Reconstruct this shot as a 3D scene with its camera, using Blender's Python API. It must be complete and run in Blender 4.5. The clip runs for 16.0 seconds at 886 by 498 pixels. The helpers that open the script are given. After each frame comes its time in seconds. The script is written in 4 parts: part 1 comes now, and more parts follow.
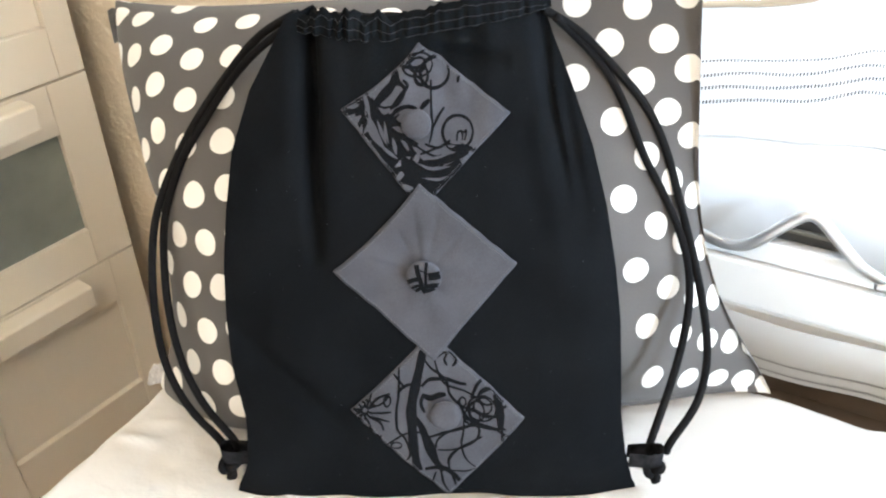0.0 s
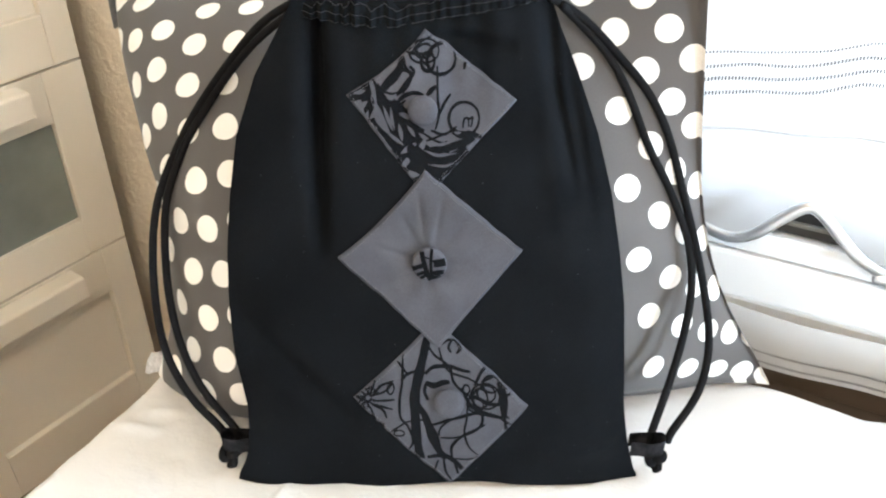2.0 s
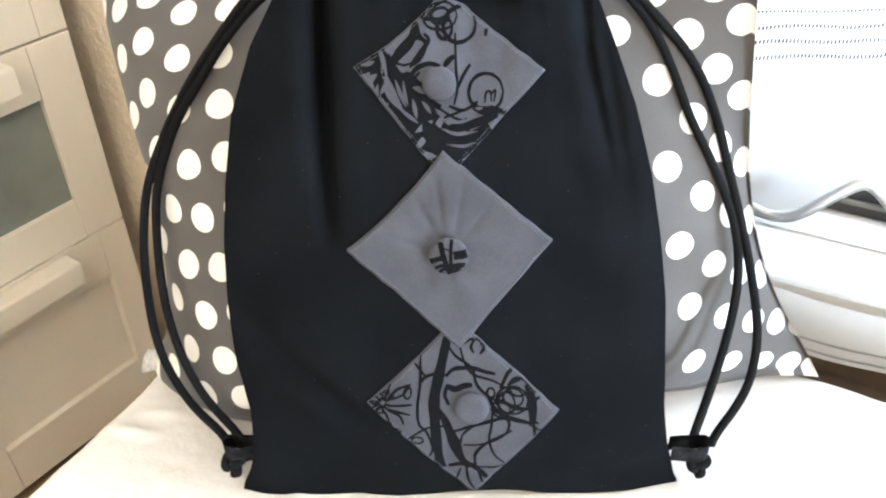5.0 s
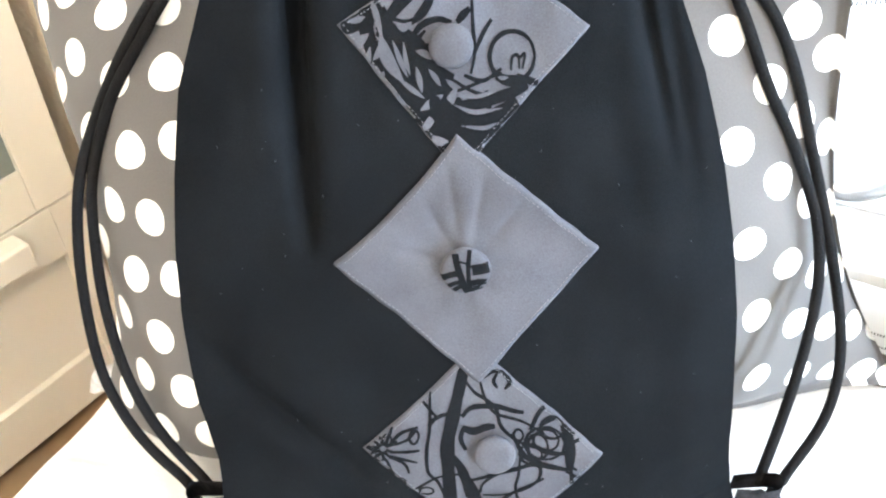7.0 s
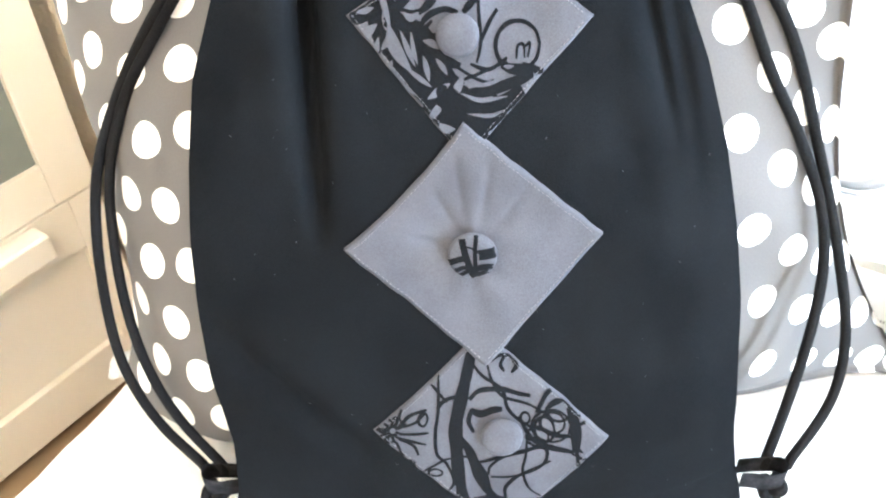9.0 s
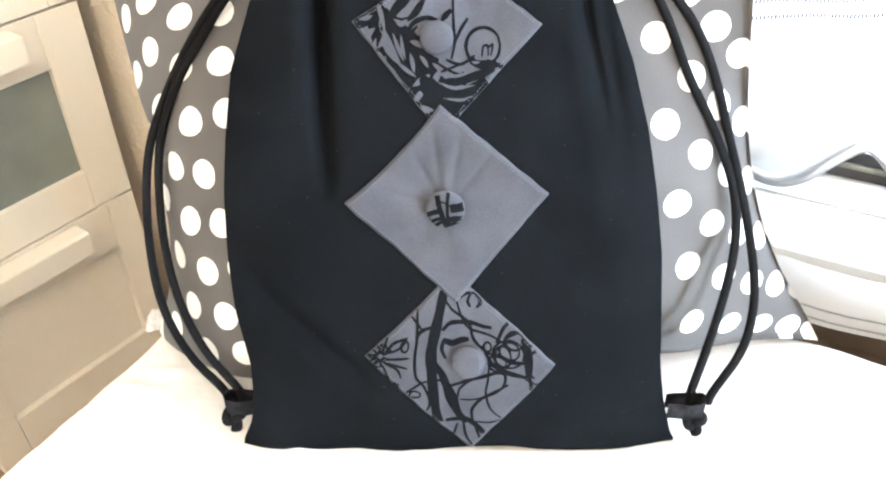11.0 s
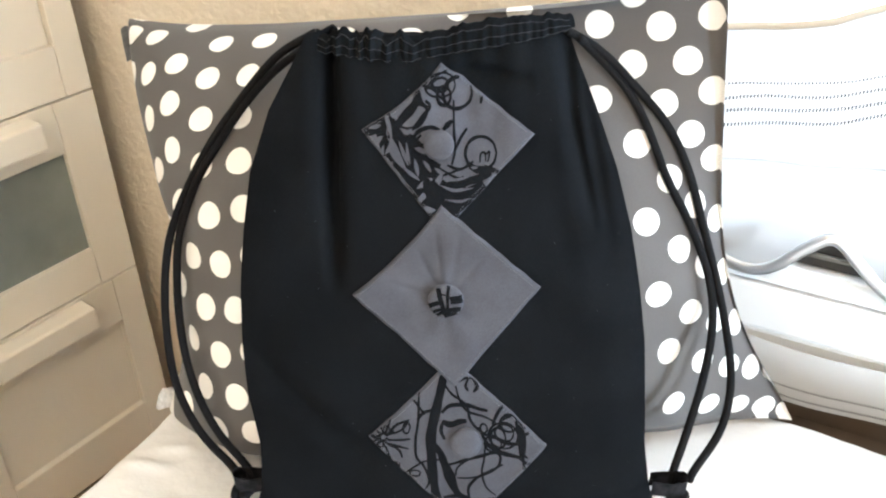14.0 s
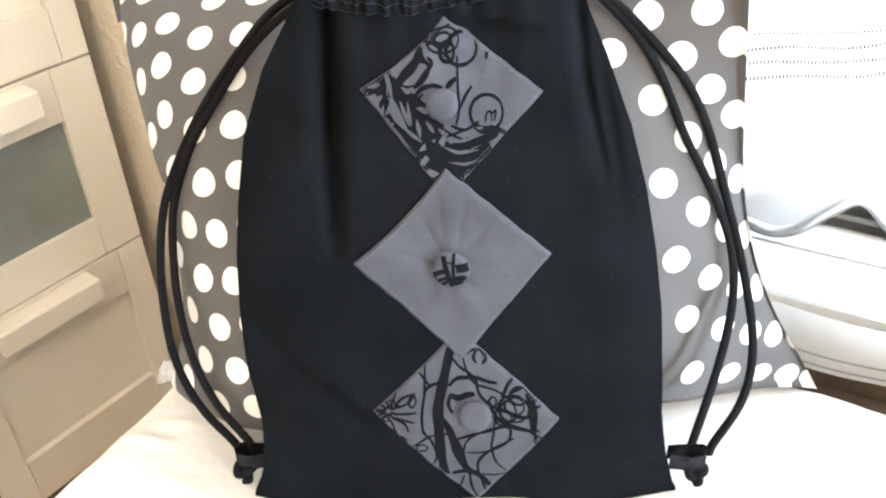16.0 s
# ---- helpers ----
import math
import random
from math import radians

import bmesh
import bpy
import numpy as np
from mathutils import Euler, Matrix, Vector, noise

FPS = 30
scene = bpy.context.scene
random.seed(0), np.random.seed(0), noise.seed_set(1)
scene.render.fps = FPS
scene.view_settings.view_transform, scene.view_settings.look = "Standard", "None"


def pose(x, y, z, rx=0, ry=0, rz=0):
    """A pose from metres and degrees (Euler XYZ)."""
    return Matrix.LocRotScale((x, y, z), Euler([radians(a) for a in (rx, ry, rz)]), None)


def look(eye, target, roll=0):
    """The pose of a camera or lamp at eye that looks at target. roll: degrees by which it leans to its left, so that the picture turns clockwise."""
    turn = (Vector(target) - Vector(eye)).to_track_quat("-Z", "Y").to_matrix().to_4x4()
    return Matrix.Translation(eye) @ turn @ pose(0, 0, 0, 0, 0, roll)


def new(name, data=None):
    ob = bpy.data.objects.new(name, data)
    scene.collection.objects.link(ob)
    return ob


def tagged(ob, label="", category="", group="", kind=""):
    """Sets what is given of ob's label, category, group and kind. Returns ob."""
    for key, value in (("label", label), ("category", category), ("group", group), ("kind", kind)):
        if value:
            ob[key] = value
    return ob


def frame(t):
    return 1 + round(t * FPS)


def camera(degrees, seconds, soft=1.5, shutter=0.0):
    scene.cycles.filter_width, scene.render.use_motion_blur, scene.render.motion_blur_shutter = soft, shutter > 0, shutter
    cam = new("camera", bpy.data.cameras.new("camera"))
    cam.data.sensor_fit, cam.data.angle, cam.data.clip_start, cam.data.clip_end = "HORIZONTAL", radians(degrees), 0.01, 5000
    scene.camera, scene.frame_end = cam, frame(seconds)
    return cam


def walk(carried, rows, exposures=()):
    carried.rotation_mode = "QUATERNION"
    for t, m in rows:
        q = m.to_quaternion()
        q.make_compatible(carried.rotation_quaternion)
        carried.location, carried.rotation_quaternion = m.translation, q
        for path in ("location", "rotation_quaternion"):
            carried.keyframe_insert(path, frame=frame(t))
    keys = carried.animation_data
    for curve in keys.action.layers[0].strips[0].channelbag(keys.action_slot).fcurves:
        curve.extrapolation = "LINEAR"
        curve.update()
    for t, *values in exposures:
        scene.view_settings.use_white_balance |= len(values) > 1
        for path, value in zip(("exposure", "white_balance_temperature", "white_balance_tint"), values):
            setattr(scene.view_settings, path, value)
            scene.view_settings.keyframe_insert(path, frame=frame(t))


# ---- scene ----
from mathutils.bvhtree import BVHTree
cam = camera(55.4, 16.0, soft=2.15)
PATH = [
    (0, (0.024, -0.002, 1.052), (-0.035, 1.649, -0.076), -1.1),
    (0.5, (0.011, -0.004, 1.047), (-0.037, 1.644, -0.084), -0.1),
    (1, (0.004, -0.01, 1.042), (-0.024, 1.635, -0.095), -0.0),
    (1.5, (0.004, -0.01, 1.045), (-0.019, 1.643, -0.082), 0.1),
    (2, (0.008, -0.007, 1.043), (-0.015, 1.644, -0.085), -0.0),
    (2.5, (0.006, -0.006, 1.046), (-0.03, 1.651, -0.073), 0.4),
    (3, (-0.003, -0.007, 1.049), (-0.048, 1.653, -0.065), 0.7),
    (3.5, (-0.003, -0.006, 1.048), (-0.045, 1.653, -0.068), 0.6),
    (4, (0.0, -0.001, 1.043), (-0.048, 1.651, -0.084), -0.0),
    (6.5, (-0.012, 0.172, 0.977), (-0.045, 1.698, -0.315), -2.1),
    (7, (-0.019, 0.189, 0.97), (-0.033, 1.706, -0.334), -1.3),
    (7.5, (-0.016, 0.21, 0.961), (-0.026, 1.714, -0.357), -2.4),
    (8, (-0.017, 0.215, 0.96), (-0.022, 1.719, -0.359), -2.3),
    (8.5, (-0.017, 0.203, 0.966), (-0.053, 1.705, -0.354), -2.7),
    (11, (0.011, 0.039, 0.999), (-0.066, 1.631, -0.208), -1.6),
    (11.5, (0.007, 0.014, 1.016), (-0.061, 1.612, -0.184), -1.6),
    (12, (0.008, 0.004, 1.029), (-0.043, 1.635, -0.128), -1.4),
    (12.5, (0.008, 0.004, 1.035), (-0.045, 1.645, -0.106), -1.2),
    (13, (0.011, 0.002, 1.04), (-0.031, 1.659, -0.078), -0.7),
    (13.5, (0.009, 0.004, 1.045), (-0.033, 1.673, -0.055), -0.6),
    (14, (0.001, 0.009, 1.047), (-0.041, 1.687, -0.041), -0.5),
    (14.5, (-0.009, 0.026, 1.039), (-0.046, 1.69, -0.071), -0.3),
    (15, (-0.012, 0.028, 1.033), (-0.065, 1.676, -0.098), -0.0),
    (15.5, (-0.009, 0.033, 1.028), (-0.08, 1.664, -0.127), -0.4),
    (16, (0.009, 0.037, 1.029), (-0.073, 1.668, -0.126), -2.0),
]
EXPOSURES = [(0, 0.12, 6150, 10), (4.0, 0.20, 6150, 10), (6.3, 0.98, 5900, 9), (8.6, 1.42, 5900, 9), (10.8, 1.0, 5950, 10), (11.5, 0.68, 6050, 10), (12.2, 0.28, 6150, 10), (14.0, 0.24, 6150, 10), (15.0, 0.46, 6100, 10), (16.0, 0.64, 6100, 10)]
walk(cam, [(t, look(eye, target, roll)) for t, eye, target, roll in PATH], EXPOSURES)


# ---- light ----
ROOM = pose(0.0624, -0.03, 0, 0, 0, -26.5)          # room axes: x along the window wall, y towards it

world = bpy.data.worlds.new("sky")
scene.world = world
world.use_nodes = True
wn = world.node_tree
sky = wn.nodes.new("ShaderNodeTexSky")
sky.sky_type, sky.sun_disc = "NISHITA", False
sky.sun_elevation, sky.sun_rotation = radians(40), radians(120)
wn.links.new(sky.outputs[0], wn.nodes["Background"].inputs[0])
wn.nodes["Background"].inputs[1].default_value = 0.12


def lamp(name, kind, m, power, colour, **extra):
    data = bpy.data.lights.new(name, kind)
    data.energy, data.color = power, colour
    for key, value in extra.items():
        if key == "size":
            data.shape, data.size = "RECTANGLE", value
        if key == "size_y":
            data.size_y = value
        if key == "soft":
            data.shadow_soft_size = value
    ob = new(name, data)
    ob.matrix_world = m
    return ob


# the sky's light in the window's opening, and the bulb of the ceiling lamp
lamp("window_daylight", "AREA", ROOM @ look((0.80, 1.02, 1.10), (0.30, -0.3, 0.45)), 58, (0.80, 0.91, 1.0), size=1.3, size_y=0.9)
lamp("ceiling_bulb", "POINT", pose(-0.24, -0.80, 1.88), 38, (1.0, 0.755, 0.49), soft=0.05)

lamp("side_window_daylight", "AREA", ROOM @ look((2.27, -0.45, 0.60), (-0.28, 0.47, 0.56)), 66, (0.74, 0.89, 1.0), size=0.36, size_y=0.36)

# ---- materials ----


def shader(name, colour, rough=0.8, metal=0.0, grain=0.0, grain_scale=400.0, stain=0.0, stain_scale=6.0, bump=0.0, bump_scale=300.0,
           bump_dist=0.001, sheen=0.0, spec=None):
    m = bpy.data.materials.new(name)
    m.use_nodes = True
    nt = m.node_tree
    b = nt.nodes["Principled BSDF"]
    b.inputs["Roughness"].default_value, b.inputs["Metallic"].default_value = rough, metal
    b.inputs["Sheen Weight"].default_value = sheen
    b.inputs["Specular IOR Level"].default_value = spec if spec is not None else (0.08 if rough > 0.7 else 0.5)
    geo = nt.nodes.new("ShaderNodeTexCoord")
    base = (*colour, 1)
    rgb = nt.nodes.new("ShaderNodeRGB")
    rgb.outputs[0].default_value = base
    out = rgb.outputs[0]
    for amount, scale in ((grain, grain_scale), (stain, stain_scale)):
        if amount:
            n = nt.nodes.new("ShaderNodeTexNoise")
            n.inputs["Scale"].default_value, n.inputs["Detail"].default_value = scale, 4
            nt.links.new(geo.outputs["Object"], n.inputs["Vector"])
            r = nt.nodes.new("ShaderNodeMapRange")
            r.inputs[1].default_value, r.inputs[2].default_value = 0.3, 0.7
            r.inputs[3].default_value, r.inputs[4].default_value = 1 - amount, 1 + amount
            nt.links.new(n.outputs[0], r.inputs[0])
            mul = nt.nodes.new("ShaderNodeVectorMath")
            mul.operation = "SCALE"
            nt.links.new(out, mul.inputs[0])
            nt.links.new(r.outputs[0], mul.inputs[3])
            out = mul.outputs[0]
    nt.links.new(out, b.inputs["Base Color"])
    if bump:
        n = nt.nodes.new("ShaderNodeTexNoise")
        n.inputs["Scale"].default_value, n.inputs["Detail"].default_value = bump_scale, 5
        nt.links.new(geo.outputs["Object"], n.inputs["Vector"])
        bp = nt.nodes.new("ShaderNodeBump")
        bp.inputs["Strength"].default_value, bp.inputs["Distance"].default_value = bump, bump_dist
        nt.links.new(n.outputs[0], bp.inputs["Height"])
        nt.links.new(bp.outputs[0], b.inputs["Normal"])
    return m


def mix_colour(nt, factor, a, b):
    mx = nt.nodes.new("ShaderNodeMix")
    mx.data_type = "RGBA"
    nt.links.new(factor, mx.inputs[0])
    for socket, value in ((mx.inputs[6], a), (mx.inputs[7], b)):
        if isinstance(value, tuple):
            socket.default_value = value
        else:
            nt.links.new(value, socket)
    return mx.outputs[2]


def calc(nt, op, a, b=None, c=None):
    n = nt.nodes.new("ShaderNodeMath")
    n.operation = op
    for socket, value in zip(n.inputs, (a, b, c)):
        if value is None:
            continue
        if isinstance(value, (int, float)):
            socket.default_value = value
        else:
            nt.links.new(value, socket)
    return n.outputs[0]


def dotted_cloth():
    """Grey cotton printed with white dots on a diagonal grid; the UV map counts the dots."""
    m = shader("dotted_cotton", (0.105, 0.1, 0.1), 0.85, bump=0.25, bump_scale=900, bump_dist=0.0006, sheen=0.1)
    nt = m.node_tree
    b = nt.nodes["Principled BSDF"]
    uv = nt.nodes.new("ShaderNodeUVMap")
    wob = nt.nodes.new("ShaderNodeTexNoise")
    wob.inputs["Scale"].default_value = 1.1
    nt.links.new(uv.outputs[0], wob.inputs["Vector"])
    sep = nt.nodes.new("ShaderNodeSeparateXYZ")
    nt.links.new(uv.outputs[0], sep.inputs[0])
    shift = calc(nt, "MULTIPLY", calc(nt, "SUBTRACT", wob.outputs[0], 0.5), 0.06)
    offs = [calc(nt, "SUBTRACT", calc(nt, "FRACT", calc(nt, "ADD", calc(nt, "ADD", sep.outputs[k], 0.5), shift if k else 0.0)), 0.5) for k in (0, 1)]
    # the cloth's own measure, so that every dot is round on it
    cloth = nt.nodes.new("ShaderNodeAttribute")
    cloth.attribute_name = "metric"
    m3 = nt.nodes.new("ShaderNodeSeparateColor")
    nt.links.new(cloth.outputs["Color"], m3.inputs[0])
    square = calc(nt, "MULTIPLY", calc(nt, "MULTIPLY", offs[0], offs[0]), m3.outputs[0])
    square = calc(nt, "ADD", square, calc(nt, "MULTIPLY", calc(nt, "MULTIPLY", offs[0], offs[1]), calc(nt, "MULTIPLY", m3.outputs[1], 2.0)))
    square = calc(nt, "ADD", square, calc(nt, "MULTIPLY", calc(nt, "MULTIPLY", offs[1], offs[1]), m3.outputs[2]))
    inside = calc(nt, "LESS_THAN", square, DOT_RADIUS ** 2)
    weave = nt.nodes.new("ShaderNodeTexNoise")
    weave.inputs["Scale"].default_value = 40
    nt.links.new(uv.outputs[0], weave.inputs["Vector"])
    grey = mix_colour(nt, weave.outputs[0], (0.085, 0.08, 0.08, 1), (0.125, 0.12, 0.12, 1))
    nt.links.new(mix_colour(nt, inside, grey, (0.82, 0.8, 0.77, 1)), b.inputs["Base Color"])
    return m


DOT_RADIUS = 1.17      # centimetres

BLACK = shader("black_cotton", (0.0060, 0.0068, 0.0082), 0.9, spec=0.02, grain=0.35, grain_scale=1500, stain=0.2, stain_scale=18, bump=0.5, bump_scale=1300, bump_dist=0.0006, sheen=0.0)
CORD = shader("black_cord", (0.008, 0.008, 0.009), 0.75, grain=0.4, grain_scale=900, bump=0.8, bump_scale=700, bump_dist=0.001)
GREY = shader("grey_cotton", (0.063, 0.065, 0.078), 0.9, grain=0.16, grain_scale=1300, stain=0.16, stain_scale=26, bump=0.4, bump_scale=900, bump_dist=0.0005)
INK = shader("black_print", (0.004, 0.0045, 0.006), 0.85, grain=0.3, grain_scale=900)
THREAD = shader("pale_thread", (0.13, 0.13, 0.145), 0.8)
THREAD_DARK = shader("grey_thread", (0.06, 0.062, 0.07), 0.8)
DOTS = dotted_cloth()
SHEET = shader("white_cotton_sheet", (0.71, 0.70, 0.685), 0.9, stain=0.03, stain_scale=5, bump=0.5, bump_scale=38, bump_dist=0.006)
PLASTER = shader("cream_plaster", (0.80, 0.715, 0.59), 0.9, stain=0.05, stain_scale=3, bump=0.9, bump_scale=85, bump_dist=0.006)
CREAM = shader("cream_lacquer", (0.76, 0.70, 0.60), 0.38, stain=0.03, stain_scale=4, bump=0.06, bump_scale=60, bump_dist=0.001)
FROST = shader("frosted_glass", (0.20, 0.22, 0.20), 0.25, stain=0.25, stain_scale=7)
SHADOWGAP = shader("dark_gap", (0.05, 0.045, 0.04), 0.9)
WHITE = shader("white_window_paint", (0.87, 0.885, 0.9), 0.3, stain=0.02, stain_scale=5)
SEAL = shader("dark_seal", (0.03, 0.028, 0.026), 0.6)
CHROME = shader("brushed_chrome", (0.82, 0.83, 0.85), 0.3, metal=1.0, bump=0.1, bump_scale=200)
# bed wood; on the sill its dark brown stands in for shade
WOOD_AND_SHADE = shader("brown_wood_and_sill_shade", (0.105, 0.074, 0.05), 0.55, stain=0.25, stain_scale=14, bump=0.2, bump_scale=80)
FLOOR = shader("wood_floor", (0.28, 0.19, 0.11), 0.5, stain=0.2, stain_scale=8, bump=0.1, bump_scale=60)
CEIL = shader("white_ceiling", (0.78, 0.76, 0.72), 0.95, stain=0.03, bump=0.3, bump_scale=90)


def sheer():
    m = bpy.data.materials.new("sheer_white_curtain")
    m.use_nodes = True
    nt = m.node_tree
    b = nt.nodes["Principled BSDF"]
    b.inputs["Base Color"].default_value = (0.80, 0.81, 0.82, 1)
    b.inputs["Roughness"].default_value = 0.95
    tr = nt.nodes.new("ShaderNodeBsdfTranslucent")
    tr.inputs[0].default_value = (0.34, 0.35, 0.365, 1)
    mx = nt.nodes.new("ShaderNodeMixShader")
    mx.inputs[0].default_value = 0.5
    nt.links.new(b.outputs[0], mx.inputs[1])
    nt.links.new(tr.outputs[0], mx.inputs[2])
    nt.links.new(mx.outputs[0], nt.nodes["Material Output"].inputs[0])
    return m


def clear_glass():
    m = bpy.data.materials.new("window_glass")
    m.use_nodes = True
    b = m.node_tree.nodes["Principled BSDF"]
    b.inputs["Transmission Weight"].default_value = 1.0
    b.inputs["Roughness"].default_value, b.inputs["IOR"].default_value = 0.0, 1.45
    return m


def glowing(name, colour, strength):
    m = bpy.data.materials.new(name)
    m.use_nodes = True
    b = m.node_tree.nodes["Principled BSDF"]
    b.inputs["Base Color"].default_value = (*colour, 1)
    b.inputs["Emission Color"].default_value = (*colour, 1)
    b.inputs["Emission Strength"].default_value = strength
    return m


CURTAIN, GLASS = sheer(), clear_glass()

# ---- building helpers ----
PLACE = {}


def thing(name, label, category, m=None, group="", kind=""):
    ob = tagged(new(name), label, category, group, kind)
    ob.empty_display_size = 0.02
    ob.matrix_world = m or Matrix()
    PLACE[ob] = m or Matrix()
    return ob


def part(name, bm, material, parent=None, label="", space=None, smooth=True):
    """Links bm, given in world axes or in those of space, as one mesh object under its thing or part."""
    here = PLACE[parent] if parent else Matrix()
    bm.transform(here.inverted() @ (space or Matrix()))
    bmesh.ops.recalc_face_normals(bm, faces=bm.faces)
    me = bpy.data.meshes.new(name)
    bm.to_mesh(me)
    bm.free()
    for p in me.polygons:
        p.use_smooth = smooth
    me.materials.append(material)
    ob = new(name, me)
    ob.parent = parent
    PLACE[ob] = here
    if label:
        ob["label"] = label
    return ob


def box(bm, x0, x1, y0, y1, z0, z1, bevel=0.0):
    ret = bmesh.ops.create_cube(bm, size=1.0)
    vs = ret["verts"]
    bmesh.ops.transform(bm, matrix=Matrix.Translation(((x0 + x1) / 2, (y0 + y1) / 2, (z0 + z1) / 2)) @ Matrix.Diagonal((x1 - x0, y1 - y0, z1 - z0, 1)), verts=vs)
    if bevel:
        es = list({e for v in vs for e in v.link_edges})
        bmesh.ops.bevel(bm, geom=es, offset=bevel, segments=2, affect="EDGES", profile=0.6)
    return bm


def boxes(*specs):
    bm = bmesh.new()
    for s in specs:
        box(bm, *s)
    return bm


def spline(points, steps):
    """Catmull-Rom through points."""
    pts = [Vector(p) for p in points]
    pts = [2 * pts[0] - pts[1]] + pts + [2 * pts[-1] - pts[-2]]
    out = []
    for i in range(1, len(pts) - 2):
        a, b, c, d = pts[i - 1:i + 3]
        for k in range(steps):
            t = k / steps
            out.append(0.5 * (2 * b + (c - a) * t + (2 * a - 5 * b + 4 * c - d) * t * t + (3 * b - a - 3 * c + d) * t ** 3))
    out.append(pts[-2])
    return out


def tube(bm, path, radius, sides=10, flat=1.0):
    rings = []
    n = len(path)
    side = None
    for i, p in enumerate(path):
        d = (path[min(i + 1, n - 1)] - path[max(i - 1, 0)]).normalized()
        ref = side if side is not None else (Vector((0, 0, 1)) if abs(d.z) < 0.9 else Vector((1, 0, 0)))
        a = (ref - d * ref.dot(d)).normalized()
        side = a
        b = d.cross(a)
        r = radius(i / (n - 1)) if callable(radius) else radius
        rings.append([bm.verts.new(p + (a * math.cos(k * math.tau / sides) + b * flat * math.sin(k * math.tau / sides)) * r) for k in range(sides)])
    for r0, r1 in zip(rings, rings[1:]):
        for k in range(sides):
            bm.faces.new((r0[k], r0[(k + 1) % sides], r1[(k + 1) % sides], r1[k]))
    bm.faces.new(rings[0][::-1])
    bm.faces.new(rings[-1])
    return bm


def sheet_grid(bm, fn, nu, nv):
    """A grid of fn(i / nu, j / nv)."""
    g = [[bm.verts.new(fn(i / nu, j / nv)) for j in range(nv + 1)] for i in range(nu + 1)]
    for i in range(nu):
        for j in range(nv):
            bm.faces.new((g[i][j], g[i + 1][j], g[i + 1][j + 1], g[i][j + 1]))
    return g


def lerp_list(x, xs, ys):
    return float(np.interp(x, xs, ys))


# ---- the room: floor, walls, ceiling ----
U0, U1, V0, V1, TOP = -2.8, 0.760, -1.36, 2.3, 2.45
WIN_V0, WIN_V1, SILL, HEAD = -0.27, 1.75, 0.36, 1.80


def structure(name, bm, material, label, category, smooth=False):
    return tagged(part(name, bm, material, None, "", ROOM, smooth), label, category, "", "structure")


structure("floor", boxes((V0 - .2, V1 + .2, U0 - .2, U1 + .3, -0.1, 0)), FLOOR, "brown wooden bedroom floor beneath the bed", "floor")
structure("ceiling", boxes((V0 - .2, V1 + .2, U0 - .2, U1 + .3, TOP, TOP + .1)), CEIL, "plain white painted bedroom ceiling", "ceiling")
structure("wall_north", boxes((V0 - .2, WIN_V0, U1, U1 + .3, 0, TOP), (WIN_V1, V1 + .2, U1, U1 + .3, 0, TOP), (WIN_V0, WIN_V1, U1, U1 + .3, 0, SILL), (WIN_V0, WIN_V1, U1, U1 + .3, HEAD, TOP)),
          PLASTER, "cream textured plaster wall around the window", "wall")
structure("wall_west", boxes((V0 - .2, V0, U0, U1, 0, TOP)), PLASTER, "cream textured plaster wall behind the cabinet", "wall")
structure("wall_east", boxes((V1, V1 + .2, U0, -0.75, 0, TOP), (V1, V1 + .2, -0.15, U1, 0, TOP), (V1, V1 + .2, -0.75, -0.15, 0, 0.30), (V1, V1 + .2, -0.75, -0.15, 0.90, TOP)), PLASTER, "cream textured plaster side wall", "wall")
structure("wall_south", boxes((V0 - .2, V1 + .2, U0 - .2, U0, 0, TOP)), PLASTER, "cream textured plaster back wall", "wall")

# ---- the window ----
window = thing("window_1", "white painted window with a chrome handle behind a sheer curtain", "window", ROOM @ pose(0.36, 0.85, SILL), kind="structure")
# sill and riser: shade below the hanging cloth, put in as dark brown
part("window_sill", boxes((WIN_V0 + .003, WIN_V1 - .003, 0.715, 0.84, 0.335, 0.362, 0.004)), WOOD_AND_SHADE, window, "sill board coloured brown for the shade under the cloth", ROOM, False)
part("sill_riser", boxes((WIN_V0 + .003, WIN_V1 - .003, 0.812, 0.84, 0.363, 0.41, 0.002)), WOOD_AND_SHADE, window, "", ROOM, False)
part("bottom_rail", boxes((WIN_V0 + .003, WIN_V1 - .003, 0.806, 0.87, 0.412, 0.473, 0.004)), WHITE, window, "", ROOM, False)
part("middle_rail", boxes((WIN_V0 + .003, WIN_V1 - .003, 0.798, 0.87, 0.477, 0.532, 0.004)), WHITE, window, "", ROOM, False)
part("ledge", boxes((WIN_V0 + .003, WIN_V1 - .003, 0.802, 0.87, 0.5345, 0.560, 0.003)), WHITE, window, "", ROOM, False)
part("seal_slot", boxes((WIN_V0 + .003, WIN_V1 - .003, 0.812, 0.87, 0.562, 0.600)), SEAL, window, "dark rubber seal in a slot", ROOM, False)
part("seal_strip", boxes((WIN_V0 + .003, WIN_V1 - .003, 0.807, 0.8115, 0.574, 0.579, 0.001)), shader("seal_edge", (0.16, 0.15, 0.13), 0.5), window, "", ROOM, False)
part("side_frame", boxes((WIN_V0 + .003, WIN_V0 + .06, 0.84, 0.90, 0.60, HEAD - .06, 0.004)), WHITE, window, "", ROOM, False)
part("side_frame", boxes((WIN_V1 - .06, WIN_V1 - .003, 0.84, 0.90, 0.60, HEAD - .06, 0.004)), WHITE, window, "", ROOM, False)
part("middle_frame", boxes((0.68, 0.75, 0.84, 0.90, 0.624, HEAD - .06, 0.004)), WHITE, window, "", ROOM, False)
